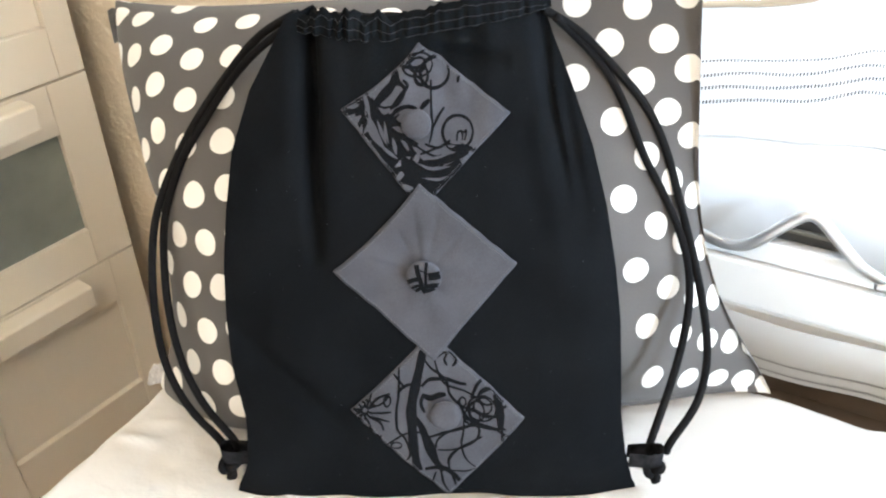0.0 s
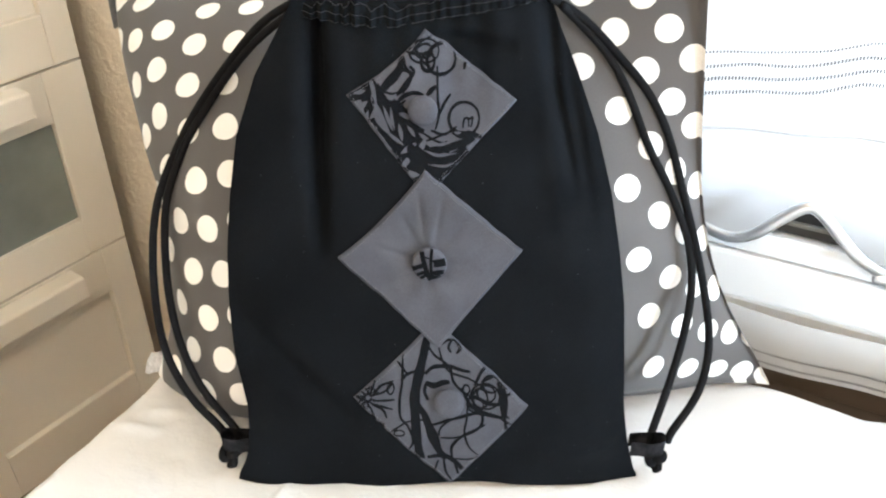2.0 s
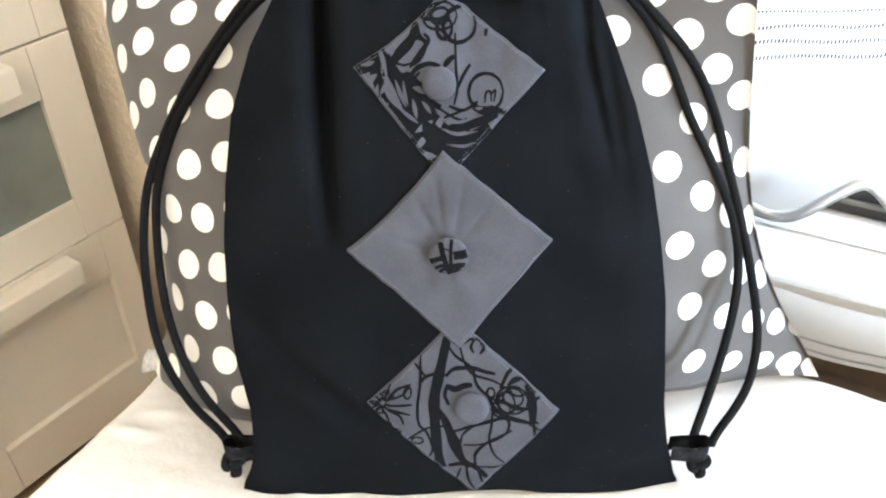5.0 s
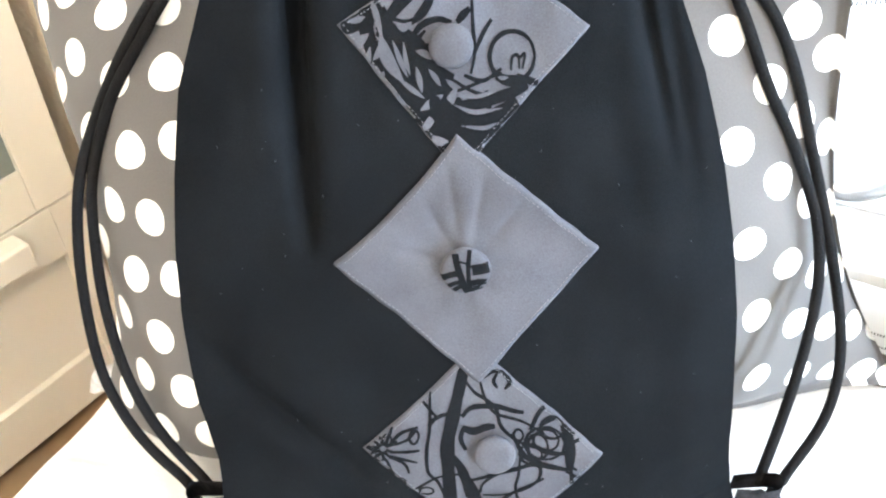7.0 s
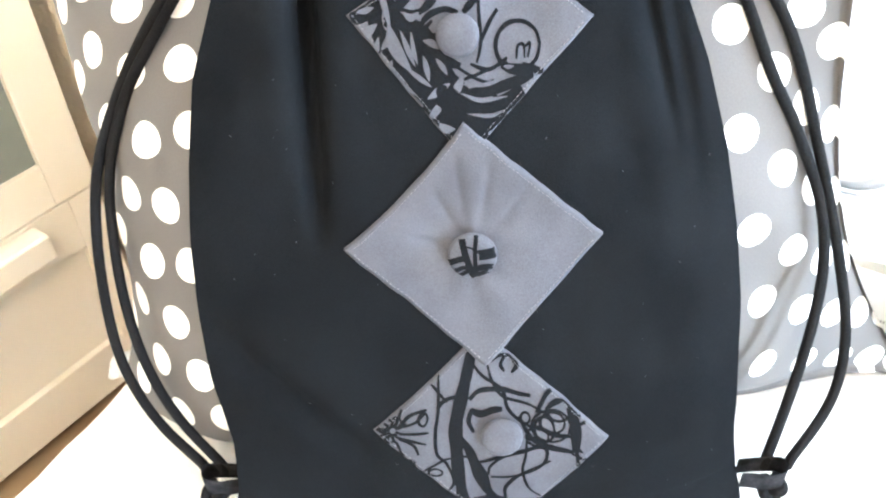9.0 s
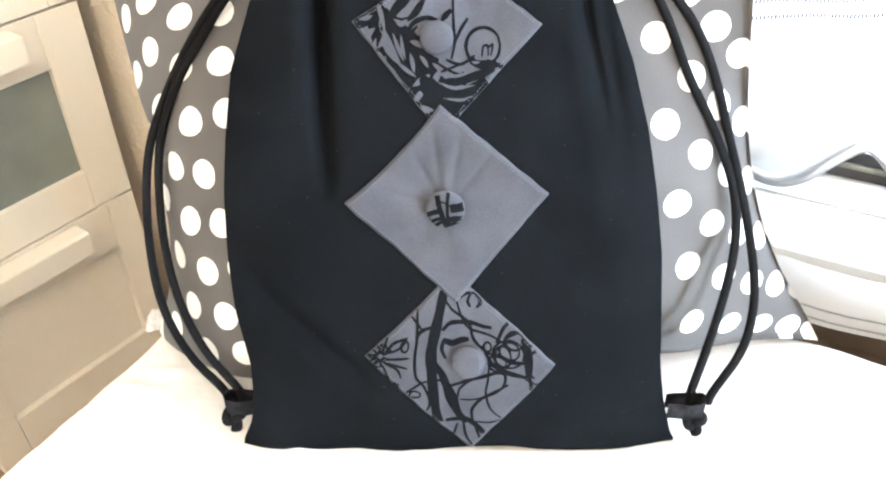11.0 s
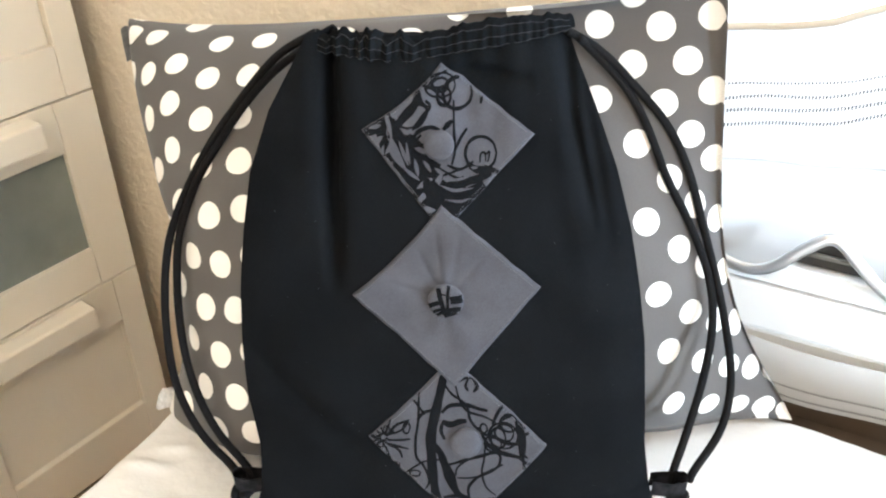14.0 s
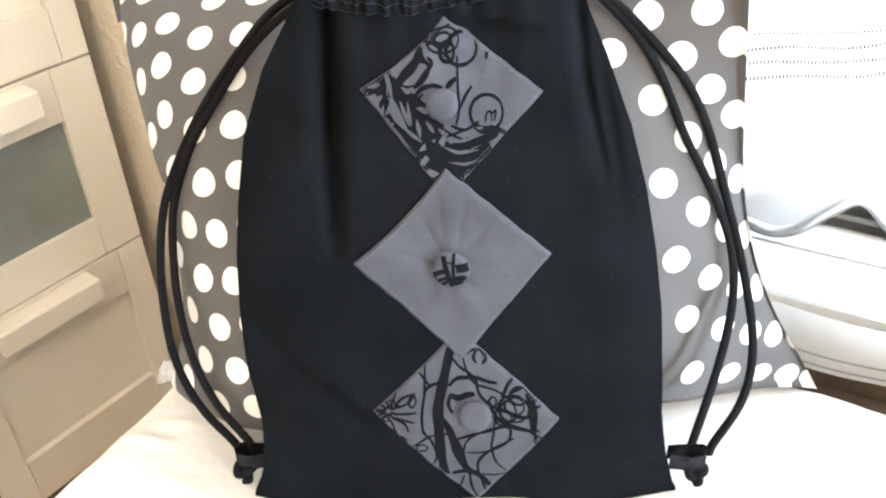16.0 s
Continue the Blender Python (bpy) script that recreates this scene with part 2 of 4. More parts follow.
part("top_frame", boxes((WIN_V0 + .003, WIN_V1 - .003, 0.84, 0.90, HEAD - .058, HEAD - .003, 0.004)), WHITE, window, "", ROOM, False)
part("sash_rail", boxes((WIN_V0 + .06, 0.678, 0.838, 0.90, 0.602, 0.622, 0.004), (0.752, WIN_V1 - .06, 0.838, 0.90, 0.602, 0.622, 0.004)), WHITE, window, "", ROOM, False)
for a, b in ((WIN_V0 + .061, 0.679), (0.751, WIN_V1 - .061)):
    pane = part("pane", boxes((a, b, 0.866, 0.872, 0.623, HEAD - .061)), GLASS, window, "", ROOM, False)
    pane.visible_shadow = False

backdrop = tagged(part("backdrop", boxes((-5, 6, 2.6, 2.62, -3, 5)), glowing("bright_overcast_distance", (0.90, 0.95, 1.0), 3.0), None, "", ROOM, False), "bright hazy daylight outside the window", "backdrop", "", "structure")

side_window = thing("window_2", "small low white window in the side wall", "window", ROOM @ pose(V1 + .1, -0.45, 0.30), kind="structure")
for u0, u1, z0, z1 in ((-0.747, -0.70, 0.303, 0.897), (-0.20, -0.153, 0.303, 0.897), (-0.698, -0.202, 0.303, 0.35), (-0.698, -0.202, 0.85, 0.897)):
    part("side_frame", boxes((V1 + .08, V1 + .14, u0, u1, z0, z1, 0.004)), WHITE, side_window, "", ROOM, False)
side_pane = part("pane", boxes((V1 + .105, V1 + .111, -0.699, -0.201, 0.351, 0.849)), GLASS, side_window, "", ROOM, False)
side_pane.visible_shadow = False

# bowed chrome bar with a flattened foot
BAR = [(-0.185, 0.786, 0.578), (-0.165, 0.774, 0.572), (-0.148, 0.770, 0.569), (-0.126, 0.768, 0.568), (-0.106, 0.768, 0.578), (-0.084, 0.768, 0.603), (-0.066, 0.768, 0.620), (-0.052, 0.768, 0.618), (-0.033, 0.768, 0.601), (-0.010, 0.769, 0.580), (0.010, 0.774, 0.567), (0.022, 0.780, 0.559)]
handle = thing("window_handle", "bowed flat chrome handle bar in front of the white window rail", "handle", ROOM @ pose(0.022, 0.780, 0.552))
bm = tube(bmesh.new(), spline(BAR, 10), 0.0066, 12, 0.55)
part("bar", bm, CHROME, handle, "", ROOM)
part("foot", boxes((0.008, 0.036, 0.772, 0.7975, 0.552, 0.564, 0.004)), CHROME, handle, "", ROOM)

# ---- the curtain: a gently waving sheet whose lower edge lies on the bar ----


def curtain_at(v, z):
    """How far towards the window the cloth hangs."""
    k = min(1.0, max(0.0, (z - 0.60) / 0.13))
    upper = lerp_list(v, (-0.26, -0.184, -0.05, -0.03, 0.12, 1.0), (0.715, 0.729, 0.792, 0.797, 0.80, 0.79))
    lower = 0.793
    fold = 0.004 * math.sin(v * 55 + 1.5 * math.sin(z * 9)) + 0.008 * math.exp(-((v - 0.015) / 0.010) ** 2)
    return lower * (1 - k) + upper * k - fold * (0.3 + 0.7 * k)


def curtain_foot(v):
    return lerp_list(v, [p[0] for p in BAR] + [0.06, 0.5], [p[2] - 0.018 for p in BAR] + [0.545, 0.545])


def curtain_top(v):
    return lerp_list(v, (-0.25, -0.185, -0.14, -0.106, -0.075, 0.0, 1.0), (0.816, 0.817, 0.818, 0.823, 0.833, 0.850, 0.852))


curtain = thing("curtain", "short sheer white curtain with openwork hemstitch bands before the window", "curtain", ROOM @ pose(0.35, 0.79, 0.55))


def curtain_point(a, b):
    v = -0.205 + 1.94 * a
    z = curtain_foot(v) * (1 - b) + curtain_top(v) * b
    return Vector((v, curtain_at(v, z), z))


bm = bmesh.new()
sheet_grid(bm, curtain_point, 220, 40)
part("cloth", bm, CURTAIN, curtain, "", ROOM)
GAP = shader("openwork_shadow", (0.03, 0.03, 0.03), 0.9)
for rise, tall in ((0.038, 0.0009), (0.0255, 0.0014), (0.013, 0.0016), (0.0, 0.0016)):
    bm = bmesh.new()
    v = -0.20
    while v < 0.05:
        z = lerp_list(v, (-0.18, -0.12, -0.08, -0.05, 0.1), (0.7295, 0.732, 0.7345, 0.739, 0.746)) + rise + 0.0005 * math.sin(v * 90 + rise * 300)
        u = curtain_at(v, z) - 0.002
        box(bm, v - 0.0005, v + 0.0005, u - 0.0003, u + 0.0003, z - tall, z + tall)
        v += 0.0027
    part("openwork_band", bm, GAP, curtain, "row of small openwork holes", ROOM, False)
bm = bmesh.new()
tube(bm, [Vector((v, curtain_at(v, 0.83) - 0.004, curtain_top(v) + 0.002)) for v in (-0.205 + 0.02 * k for k in range(96))], 0.0034, 8)
part("rod", bm, shader("tan_rod", (0.36, 0.30, 0.23), 0.6), curtain, "thin tan curtain rod", ROOM)
bm = bmesh.new()
sheet_grid(bm, lambda a, b: Vector((-0.22 + 1.2 * a, curtain_at(-0.22 + 1.2 * a, 0.688) - 0.002 - 0.001 * math.sin(b * math.pi), 0.6865 + 0.003 * b)), 120, 3)
part("hem_tape", bm, CURTAIN, curtain, "flat white sewn tape", ROOM)

# lower cloth with two stitched rows, in front of the rail
valance = thing("valance", "white cloth strip with a double hemstitched edge below the window rail", "curtain", ROOM @ pose(0.35, 0.79, 0.40))


def valance_at(v, z):
    return 0.790 + 0.003 * math.sin(v * 34) - 0.25 * max(0.0, 0.44 - z) ** 1.5


def valance_point(a, b):
    v = -0.205 + 1.94 * a
    z = 0.404 + 0.002 * math.sin(v * 19) * (1 - b) + 0.067 * b
    return Vector((v, valance_at(v, z), z))


bm = bmesh.new()
sheet_grid(bm, valance_point, 160, 10)
# white cloth, its colour lowered to carry the shade below the window
part("cloth", bm, shader("white_valance_shaded", (0.68, 0.685, 0.69), 0.9, stain=0.04, stain_scale=12, bump=0.3, bump_scale=60, bump_dist=0.002), valance, "", ROOM)
for z0 in (0.4245, 0.412):
    bm = bmesh.new()
    for k in range(150):
        v = -0.20 + k * 0.0025
        z = z0 + 0.002 * math.sin(v * 19)
        u = valance_at(v, z) - 0.002
        box(bm, v - 0.0005, v + 0.0005, u - 0.0004, u + 0.0004, z - 0.0012, z + 0.0012)
    part("openwork_band", bm, GAP, valance, "row of small openwork holes", ROOM, False)

# ---- the drawer cabinet ----
CAB = pose(0, 0, 0, 0, 0, -34.1)
FRONT, CU0, CU1, BACK = -0.985, 0.281, 0.594, -1.20
cabinet = thing("drawer_cabinet", "tall cream drawer cabinet with framed fronts and block handles", "cabinet", CAB @ pose(-1.1, 0.43, 0))
part("body", boxes((BACK, FRONT - 0.022, CU0, CU1, 0.06, 1.145, 0.002)), CREAM, cabinet, "", CAB, False)
part("plinth", boxes((BACK, FRONT - 0.04, CU0 + .01, CU1 - .01, 0.0, 0.06)), SHADOWGAP, cabinet, "", CAB, False)
part("top", boxes((BACK, FRONT + 0.004, CU0 - .004, CU1 + .004, 1.146, 1.166, 0.003)), CREAM, cabinet, "", CAB, False)


for z0, z1, glass, stile, low, high in ((0.022, 0.3435, False, 0.044, 0.080, 0.074), (0.3465, 0.6235, True, 0.060, 0.0585, 0.0695), (0.6265, 0.890, False, 0.038, 0.067, 0.07), (0.893, 1.145, True, 0.060, 0.061, 0.061)):
    drawer = part("drawer_front", boxes((FRONT - 0.021, FRONT - 0.0165, CU0 + .001, CU1 - .001, z0 + .001, z1 - .001)), CREAM, cabinet, "", CAB, False)
    for a, b in ((CU0 + .001, CU0 + stile), (CU1 - stile, CU1 - .001)):
        part("stile", boxes((FRONT - 0.016, FRONT, a, b, z0, z1, 0.0014)), CREAM, drawer, "", CAB, False)
    for a, b in ((z0, z0 + low), (z1 - high, z1)):
        part("rail", boxes((FRONT - 0.016, FRONT - 0.0004, CU0 + stile + .0004, CU1 - stile - .0004, a, b, 0.0012)), CREAM, drawer, "", CAB, False)
    part("glass_panel" if glass else "inset_panel", boxes((FRONT - 0.016, FRONT - (0.008 if glass else 0.0105), CU0 + stile + .0005, CU1 - stile - .0005, z0 + low + .0005, z1 - high - .0005)), FROST if glass else CREAM, drawer, "greenish frosted glass panel" if glass else "", CAB, False)
    hz = z1 - 0.014
    bm = boxes((FRONT + 0.0005, FRONT + 0.030, 0.347, 0.497, hz - 0.004, hz + 0.010, 0.003))
    box(bm, FRONT + 0.016, FRONT + 0.0325, 0.347, 0.497, hz - 0.026, hz + 0.009, 0.003)
    part("handle", bm, CREAM, drawer, "", CAB, False)

# ---- the bed ----
BED_Z = 0.460
BV0, BV1, BU0, BU1 = -0.604, 0.46, -1.28, 0.691
bed = thing("bed", "single bed with a wooden base and a white mattress", "bed", ROOM @ pose(-0.05, -0.3, 0))
part("base", boxes((BV0 + .02, BV1 - .02, BU0 + .01, BU1 - .01, 0.14, 0.25, 0.006)), WOOD_AND_SHADE, bed, "", ROOM, False)
part("mattress", boxes((BV0 + .015, BV1 - .015, BU0 + .015, BU1 - .015, 0.252, 0.432, 0.03)), SHEET, bed, "", ROOM)
for a in (BV0 + .06, BV1 - .11):
    for b in (BU0 + .05, BU1 - .1):
        part("leg", boxes((a, a + .05, b, b + .05, 0, 0.139, 0.004)), WOOD_AND_SHADE, bed, "", ROOM, False)

cover = thing("bed_cover", "rumpled white cotton cover spread over the bed", "bedspread", ROOM @ pose(-0.05, -0.3, 0.43))


# small creases pulled into the cloth: from, to, width, height
CREASES = [(-0.312, 0.552, -0.262, 0.543, 0.0042, 0.0032), (-0.284, 0.572, -0.245, 0.566, 0.0045, 0.0024), (-0.146, 0.446, -0.131, 0.486, 0.0040, 0.0022),
           (0.300, 0.560, 0.400, 0.500, 0.010, 0.0035), (0.365, 0.565, 0.440, 0.520, 0.008, 0.0035), (0.250, 0.500, 0.330, 0.455, 0.009, 0.0020), (0.40, 0.50, 0.43, 0.44, 0.009, 0.004)]


def cover_at(a, b):
    v, u = BV0 - 0.004 + (BV1 - BV0 + .008) * a, BU0 + (BU1 - BU0 + 0.004) * b
    edge = min(v - BV0 + 0.004, BV1 + 0.004 - v, u - BU0, BU1 + 0.004 - u)
    drop = 0.016 * max(0.0, 1 - edge / 0.018) ** 2
    p = Vector((v * 5, u * 5, 0))
    puff = 0.008 * noise.noise(p) + 0.005 * noise.noise(p * 2.3) + 0.004 * noise.noise(p * 5) + 0.0028 * abs(noise.noise(Vector((v * 14 + u * 9, u * 34 - v * 12, 3))))
    w = ROOM @ Vector((v, u, 0))
    flat = math.exp(-((w.y - 0.54) / 0.075) ** 4 - (w.x / 0.32) ** 6)
    swell = 0.003 * math.exp(-((w.x - 0.36) / 0.10) ** 2 - ((w.y - 0.53) / 0.07) ** 2)
    for x0, y0, x1, y1, wide, high in CREASES:
        k = max(0.0, min(1.0, ((w.x - x0) * (x1 - x0) + (w.y - y0) * (y1 - y0)) / ((x1 - x0) ** 2 + (y1 - y0) ** 2)))
        d = math.hypot(w.x - x0 - k * (x1 - x0), w.y - y0 - k * (y1 - y0)) / wide
        if d < 3:
            swell += high * math.exp(-d * d) * (0.3 + math.sin(math.pi * k))
    return Vector((v, u, BED_Z - drop + puff * (1 - flat) - 0.001 * flat + swell))


bm = bmesh.new()
g = sheet_grid(bm, cover_at, 260, 440)
rim = [r[0] for r in g] + g[-1][1:] + [r[-1] for r in g[-2::-1]] + g[0][-2:0:-1]
low = [bm.verts.new((v.co.x + 0.002 * math.sin(k * 0.35), v.co.y, 0.30)) for k, v in enumerate(rim)]
for k in range(len(rim)):
    bm.faces.new((rim[k], rim[(k + 1) % len(rim)], low[(k + 1) % len(rim)], low[k]))
part("cloth", bm, SHEET, cover, "", ROOM)

# how the bag in front of the cushion leans: depth over height
PROF_Z = (0.44, 0.47, 0.50, 0.55, 0.60, 0.67, 0.72, 0.77, 0.83, 0.90)
PROF_Y = (0.486, 0.483, 0.484, 0.493, 0.511, 0.540, 0.572, 0.606, 0.650, 0.70)

# ---- the dotted cushion ----
# corners of the seam: bottom left, bottom right, top left, top right
PBL, PBR, PTL, PTR = Vector((-0.283, 0.612, 0.468)), Vector((0.320, 0.606, 0.466)), Vector((-0.326, 0.822, 0.788)), Vector((0.203, 0.662, 0.871))
PILLOW_T = 0.215


def cushion_point(s, t, side, pressed=True):
    """s, t from -1 to 1 over the cushion; side 1 is the front."""
    # the side seams draw in between the corners
    if s < 0:
        knots = (-1, -0.9, -0.75, -0.5, -0.2, 0.1, 0.3, 0.5, 0.8, 1), (0, 0.04, 0.075, 0.115, 0.13, 0.125, 0.085, 0.04, 0.015, 0)
    else:
        knots = (-1, -0.77, -0.5, -0.25, 0, 0.3, 0.6, 0.84, 1), (0, 0.055, 0.115, 0.13, 0.125, 0.09, 0.05, 0.02, 0)
    pinch = sum(lerp_list(t + d, *knots) for d in (-0.2, -0.15, -0.1, -0.05, 0, 0.05, 0.1, 0.15, 0.2)) / 9 * (1 - t ** 12)
    ps = s * (1 - pinch * s * s)
    pt = t * (1 - (0.08 if t > 0 else 0.06) * (1 - s ** 4) * t * t)
    a, b = (ps + 1) / 2, (pt + 1) / 2
    p = PBL * (1 - a) * (1 - b) + PBR * a * (1 - b) + PTL * (1 - a) * b + PTR * a * b
    n = ((PBR - PBL) * (1 - b) + (PTR - PTL) * b).cross((PTL - PBL) * (1 - a) + (PTR - PBR) * a).normalized()
    full = ((1 - abs(s) ** 2.6) * (1 - abs(t) ** 2.6)) ** 0.55 if abs(s) < 1 and abs(t) < 1 else 0.0
    edge = max(0.0, 1 - full)
    crease = 0.009 * edge * full * math.sin(s * 15 + t * 9 + 2 * math.sin(t * 4)) + 0.004 * noise.noise(Vector((s * 3, t * 3, side)))* full
    p.y -= lerp_list(s, (-1, -0.7, -0.2, 0.3, 0.6, 1), (0.082, 0.082, 0.06, 0.042, 0.034, 0)) * (1 - s ** 4) * max(0.0, -t) ** 2.5
    p = p + n * side * (full * PILLOW_T * (1 - (0.5 if s < 0 else 0.5 + 0.35 * min(1.0, s * 3)) * max(0.0, t + 0.15)) * (0.5 if side > 0 else 0.30) + crease)
    # turned a little in its corner, fuller beside the wall than beside the window
    lean = 0.008 + 0.15 * p.x - (0.05 * (p.z - 0.62) if p.x < 0 else 0.0)
    p.y += full ** 0.5 * (lean if side > 0 else max(0.0, lean) + 0.03)
    # the bag presses its middle in
    press = lerp_list(p.z, PROF_Z, PROF_Y) + 0.034 - 0.5 * max(0.0, abs(p.x + 0.01) - 0.135)
    if side > 0 and pressed:
        p.y = max(p.y, press)
    p.z = max(p.z, BED_Z + 0.002)
    return p


# the print's grid over each half of the cover: which dot lies where
PRINT_RIGHT = ((2.427, -7.85, -3.843, 8.454, 2.101, -0.525, 0.164, -2.228, 1.313, -0.256), (4.704, -5.689, -2.522, 1.125, 0.54, -0.117, -0.148, -1.967, 0.338, 0.034))
PRINT_LEFT = ((5.052, 14.243, -6.105, 11.068, -2.192, 0.072, 0.23, 0.449, -0.608, -0.585), (-3.655, -3.834, 0.086, 3.027, 1.054, 1.17, 0.297, 0.806, 0.275, -0.217))
cushion = thing("cushion", "plump grey cushion with white polka dots leaning in the bed's corner", "cushion", pose(0, 0.62, BED_Z))


def on_cushion(a, b, side, pressed=True):
    return cushion_point(math.sin((a * 2 - 1) * math.pi / 2), math.sin((b * 2 - 1) * math.pi / 2), side, pressed)


def dot_count(a, b, rows):
    s, t = math.sin((a * 2 - 1) * math.pi / 2), math.sin((b * 2 - 1) * math.pi / 2)
    return Vector([sum(c * k for c, k in zip(row, (1, s, t, s * s, s * t, t * t, s ** 3, s * s * t, s * t * t, t ** 3))) for row in rows])


def cloth_metric(a, b, side, rows):
    """Squares and product of the cloth's lengths, in centimetres, along one step of the print either way."""
    e = 0.012
    a, b = min(0.96, max(0.04, a)), min(0.96, max(0.04, b))
    along, up = (on_cushion(a + e, b, side, False) - on_cushion(a - e, b, side, False)) / (2 * e), (on_cushion(a, b + e, side, False) - on_cushion(a, b - e, side, False)) / (2 * e)
    ua, ub = (dot_count(a + e, b, rows) - dot_count(a - e, b, rows)) / (2 * e), (dot_count(a, b + e, rows) - dot_count(a, b - e, rows)) / (2 * e)
    det = ua.x * ub.y - ua.y * ub.x
    p, q = (along * ub.y - up * ua.y) / det * 100, (up * ua.x - along * ub.x) / det * 100
    return p.dot(p), p.dot(q), q.dot(q), 1.0


for side, name in ((1, "front_cover"), (-1, "back_cover")):
    bm = bmesh.new()
    uv = bm.loops.layers.uv.new("UVMap")
    metric = bm.verts.layers.float_color.new("metric")
    N, M = 90, 66
    g = sheet_grid(bm, lambda a, b: on_cushion(a, b, side), N, M)
    for i in range(N + 1):
        for j in range(M + 1):
            g[i][j][metric] = cloth_metric(i / N, j / M, side, PRINT_RIGHT if i > N * 0.42 else PRINT_LEFT)
    for f, face in enumerate(list(bm.faces)):
        i, j = divmod(f, M)
        rows = PRINT_RIGHT if i > N * 0.42 else PRINT_LEFT
        for loop, (a, b) in zip(face.loops, ((i, j), (i + 1, j), (i + 1, j + 1), (i, j + 1))):
            loop[uv].uv = dot_count(a / N, b / M, rows)
    if side > 0:
        CUSHION_FACE = BVHTree.FromBMesh(bm)
    part(name, bm, DOTS, cushion)
for t0, t1, label, tone, w in ((-0.97, -0.86, "small white care label", 0.78, 0.016), (0.80, 0.97, "small grey woven label", 0.16, 0.010)):
    bm = bmesh.new()
    g = []
    for k in range(7):
        e = cushion_point(-1, t0 + (t1 - t0) * k / 6, 1)
        g.append([bm.verts.new(e + Vector((0.002 - w * q, -0.006 - 0.004 * math.sin(q * 3), 0.002 * math.sin(q * 5 + k)))) for q in (0, 0.35, 0.7, 1)])
    for r0, r1 in zip(g, g[1:]):
        for q in range(3):
            bm.faces.new((r0[q], r1[q], r1[q + 1], r0[q + 1]))
    bmesh.ops.solidify(bm, geom=bm.faces[:], thickness=0.0008)
    part("care_label", bm, shader("label_satin", (tone, tone, tone * 1.02), 0.6, grain=0.2, grain_scale=300), cushion, label)

# ---- the drawstring bag ----
LEFT_Z = (0.458, 0.470, 0.485, 0.50, 0.54, 0.58, 0.62, 0.66, 0.70, 0.74, 0.78, 0.81, 0.835)
LEFT_X = (-0.178, -0.175, -0.168, -0.1635, -0.1615, -0.1685, -0.172, -0.1715, -0.169, -0.164, -0.150, -0.132, -0.118)
RIGHT_Z = (0.458, 0.470, 0.50, 0.54, 0.58, 0.62, 0.66, 0.70, 0.74, 0.78, 0.81, 0.835)
RIGHT_X = (0.173, 0.167, 0.1587, 0.152, 0.150, 0.1475, 0.142, 0.1347, 0.1233, 0.107, 0.093, 0.083)
BAG_Z0, BAG_Z1 = 0.4625, 0.830


def groove(x, z, x0, z0, x1, z1, width, depth):
    """A soft fold along a line of the cloth."""
    dx, dz = x1 - x0, z1 - z0
    k = ((x - x0) * dx + (z - z0) * dz) / (dx * dx + dz * dz)
    if k < -0.2 or k > 1.2:
        return 0.0
    fade = min(1.0, max(0.0, 1 - abs(k - 0.45) / 0.65)) ** 0.7
    d = math.hypot(x - x0 - k * dx, z - z0 - k * dz) / width
    return depth * fade * math.exp(-d * d)


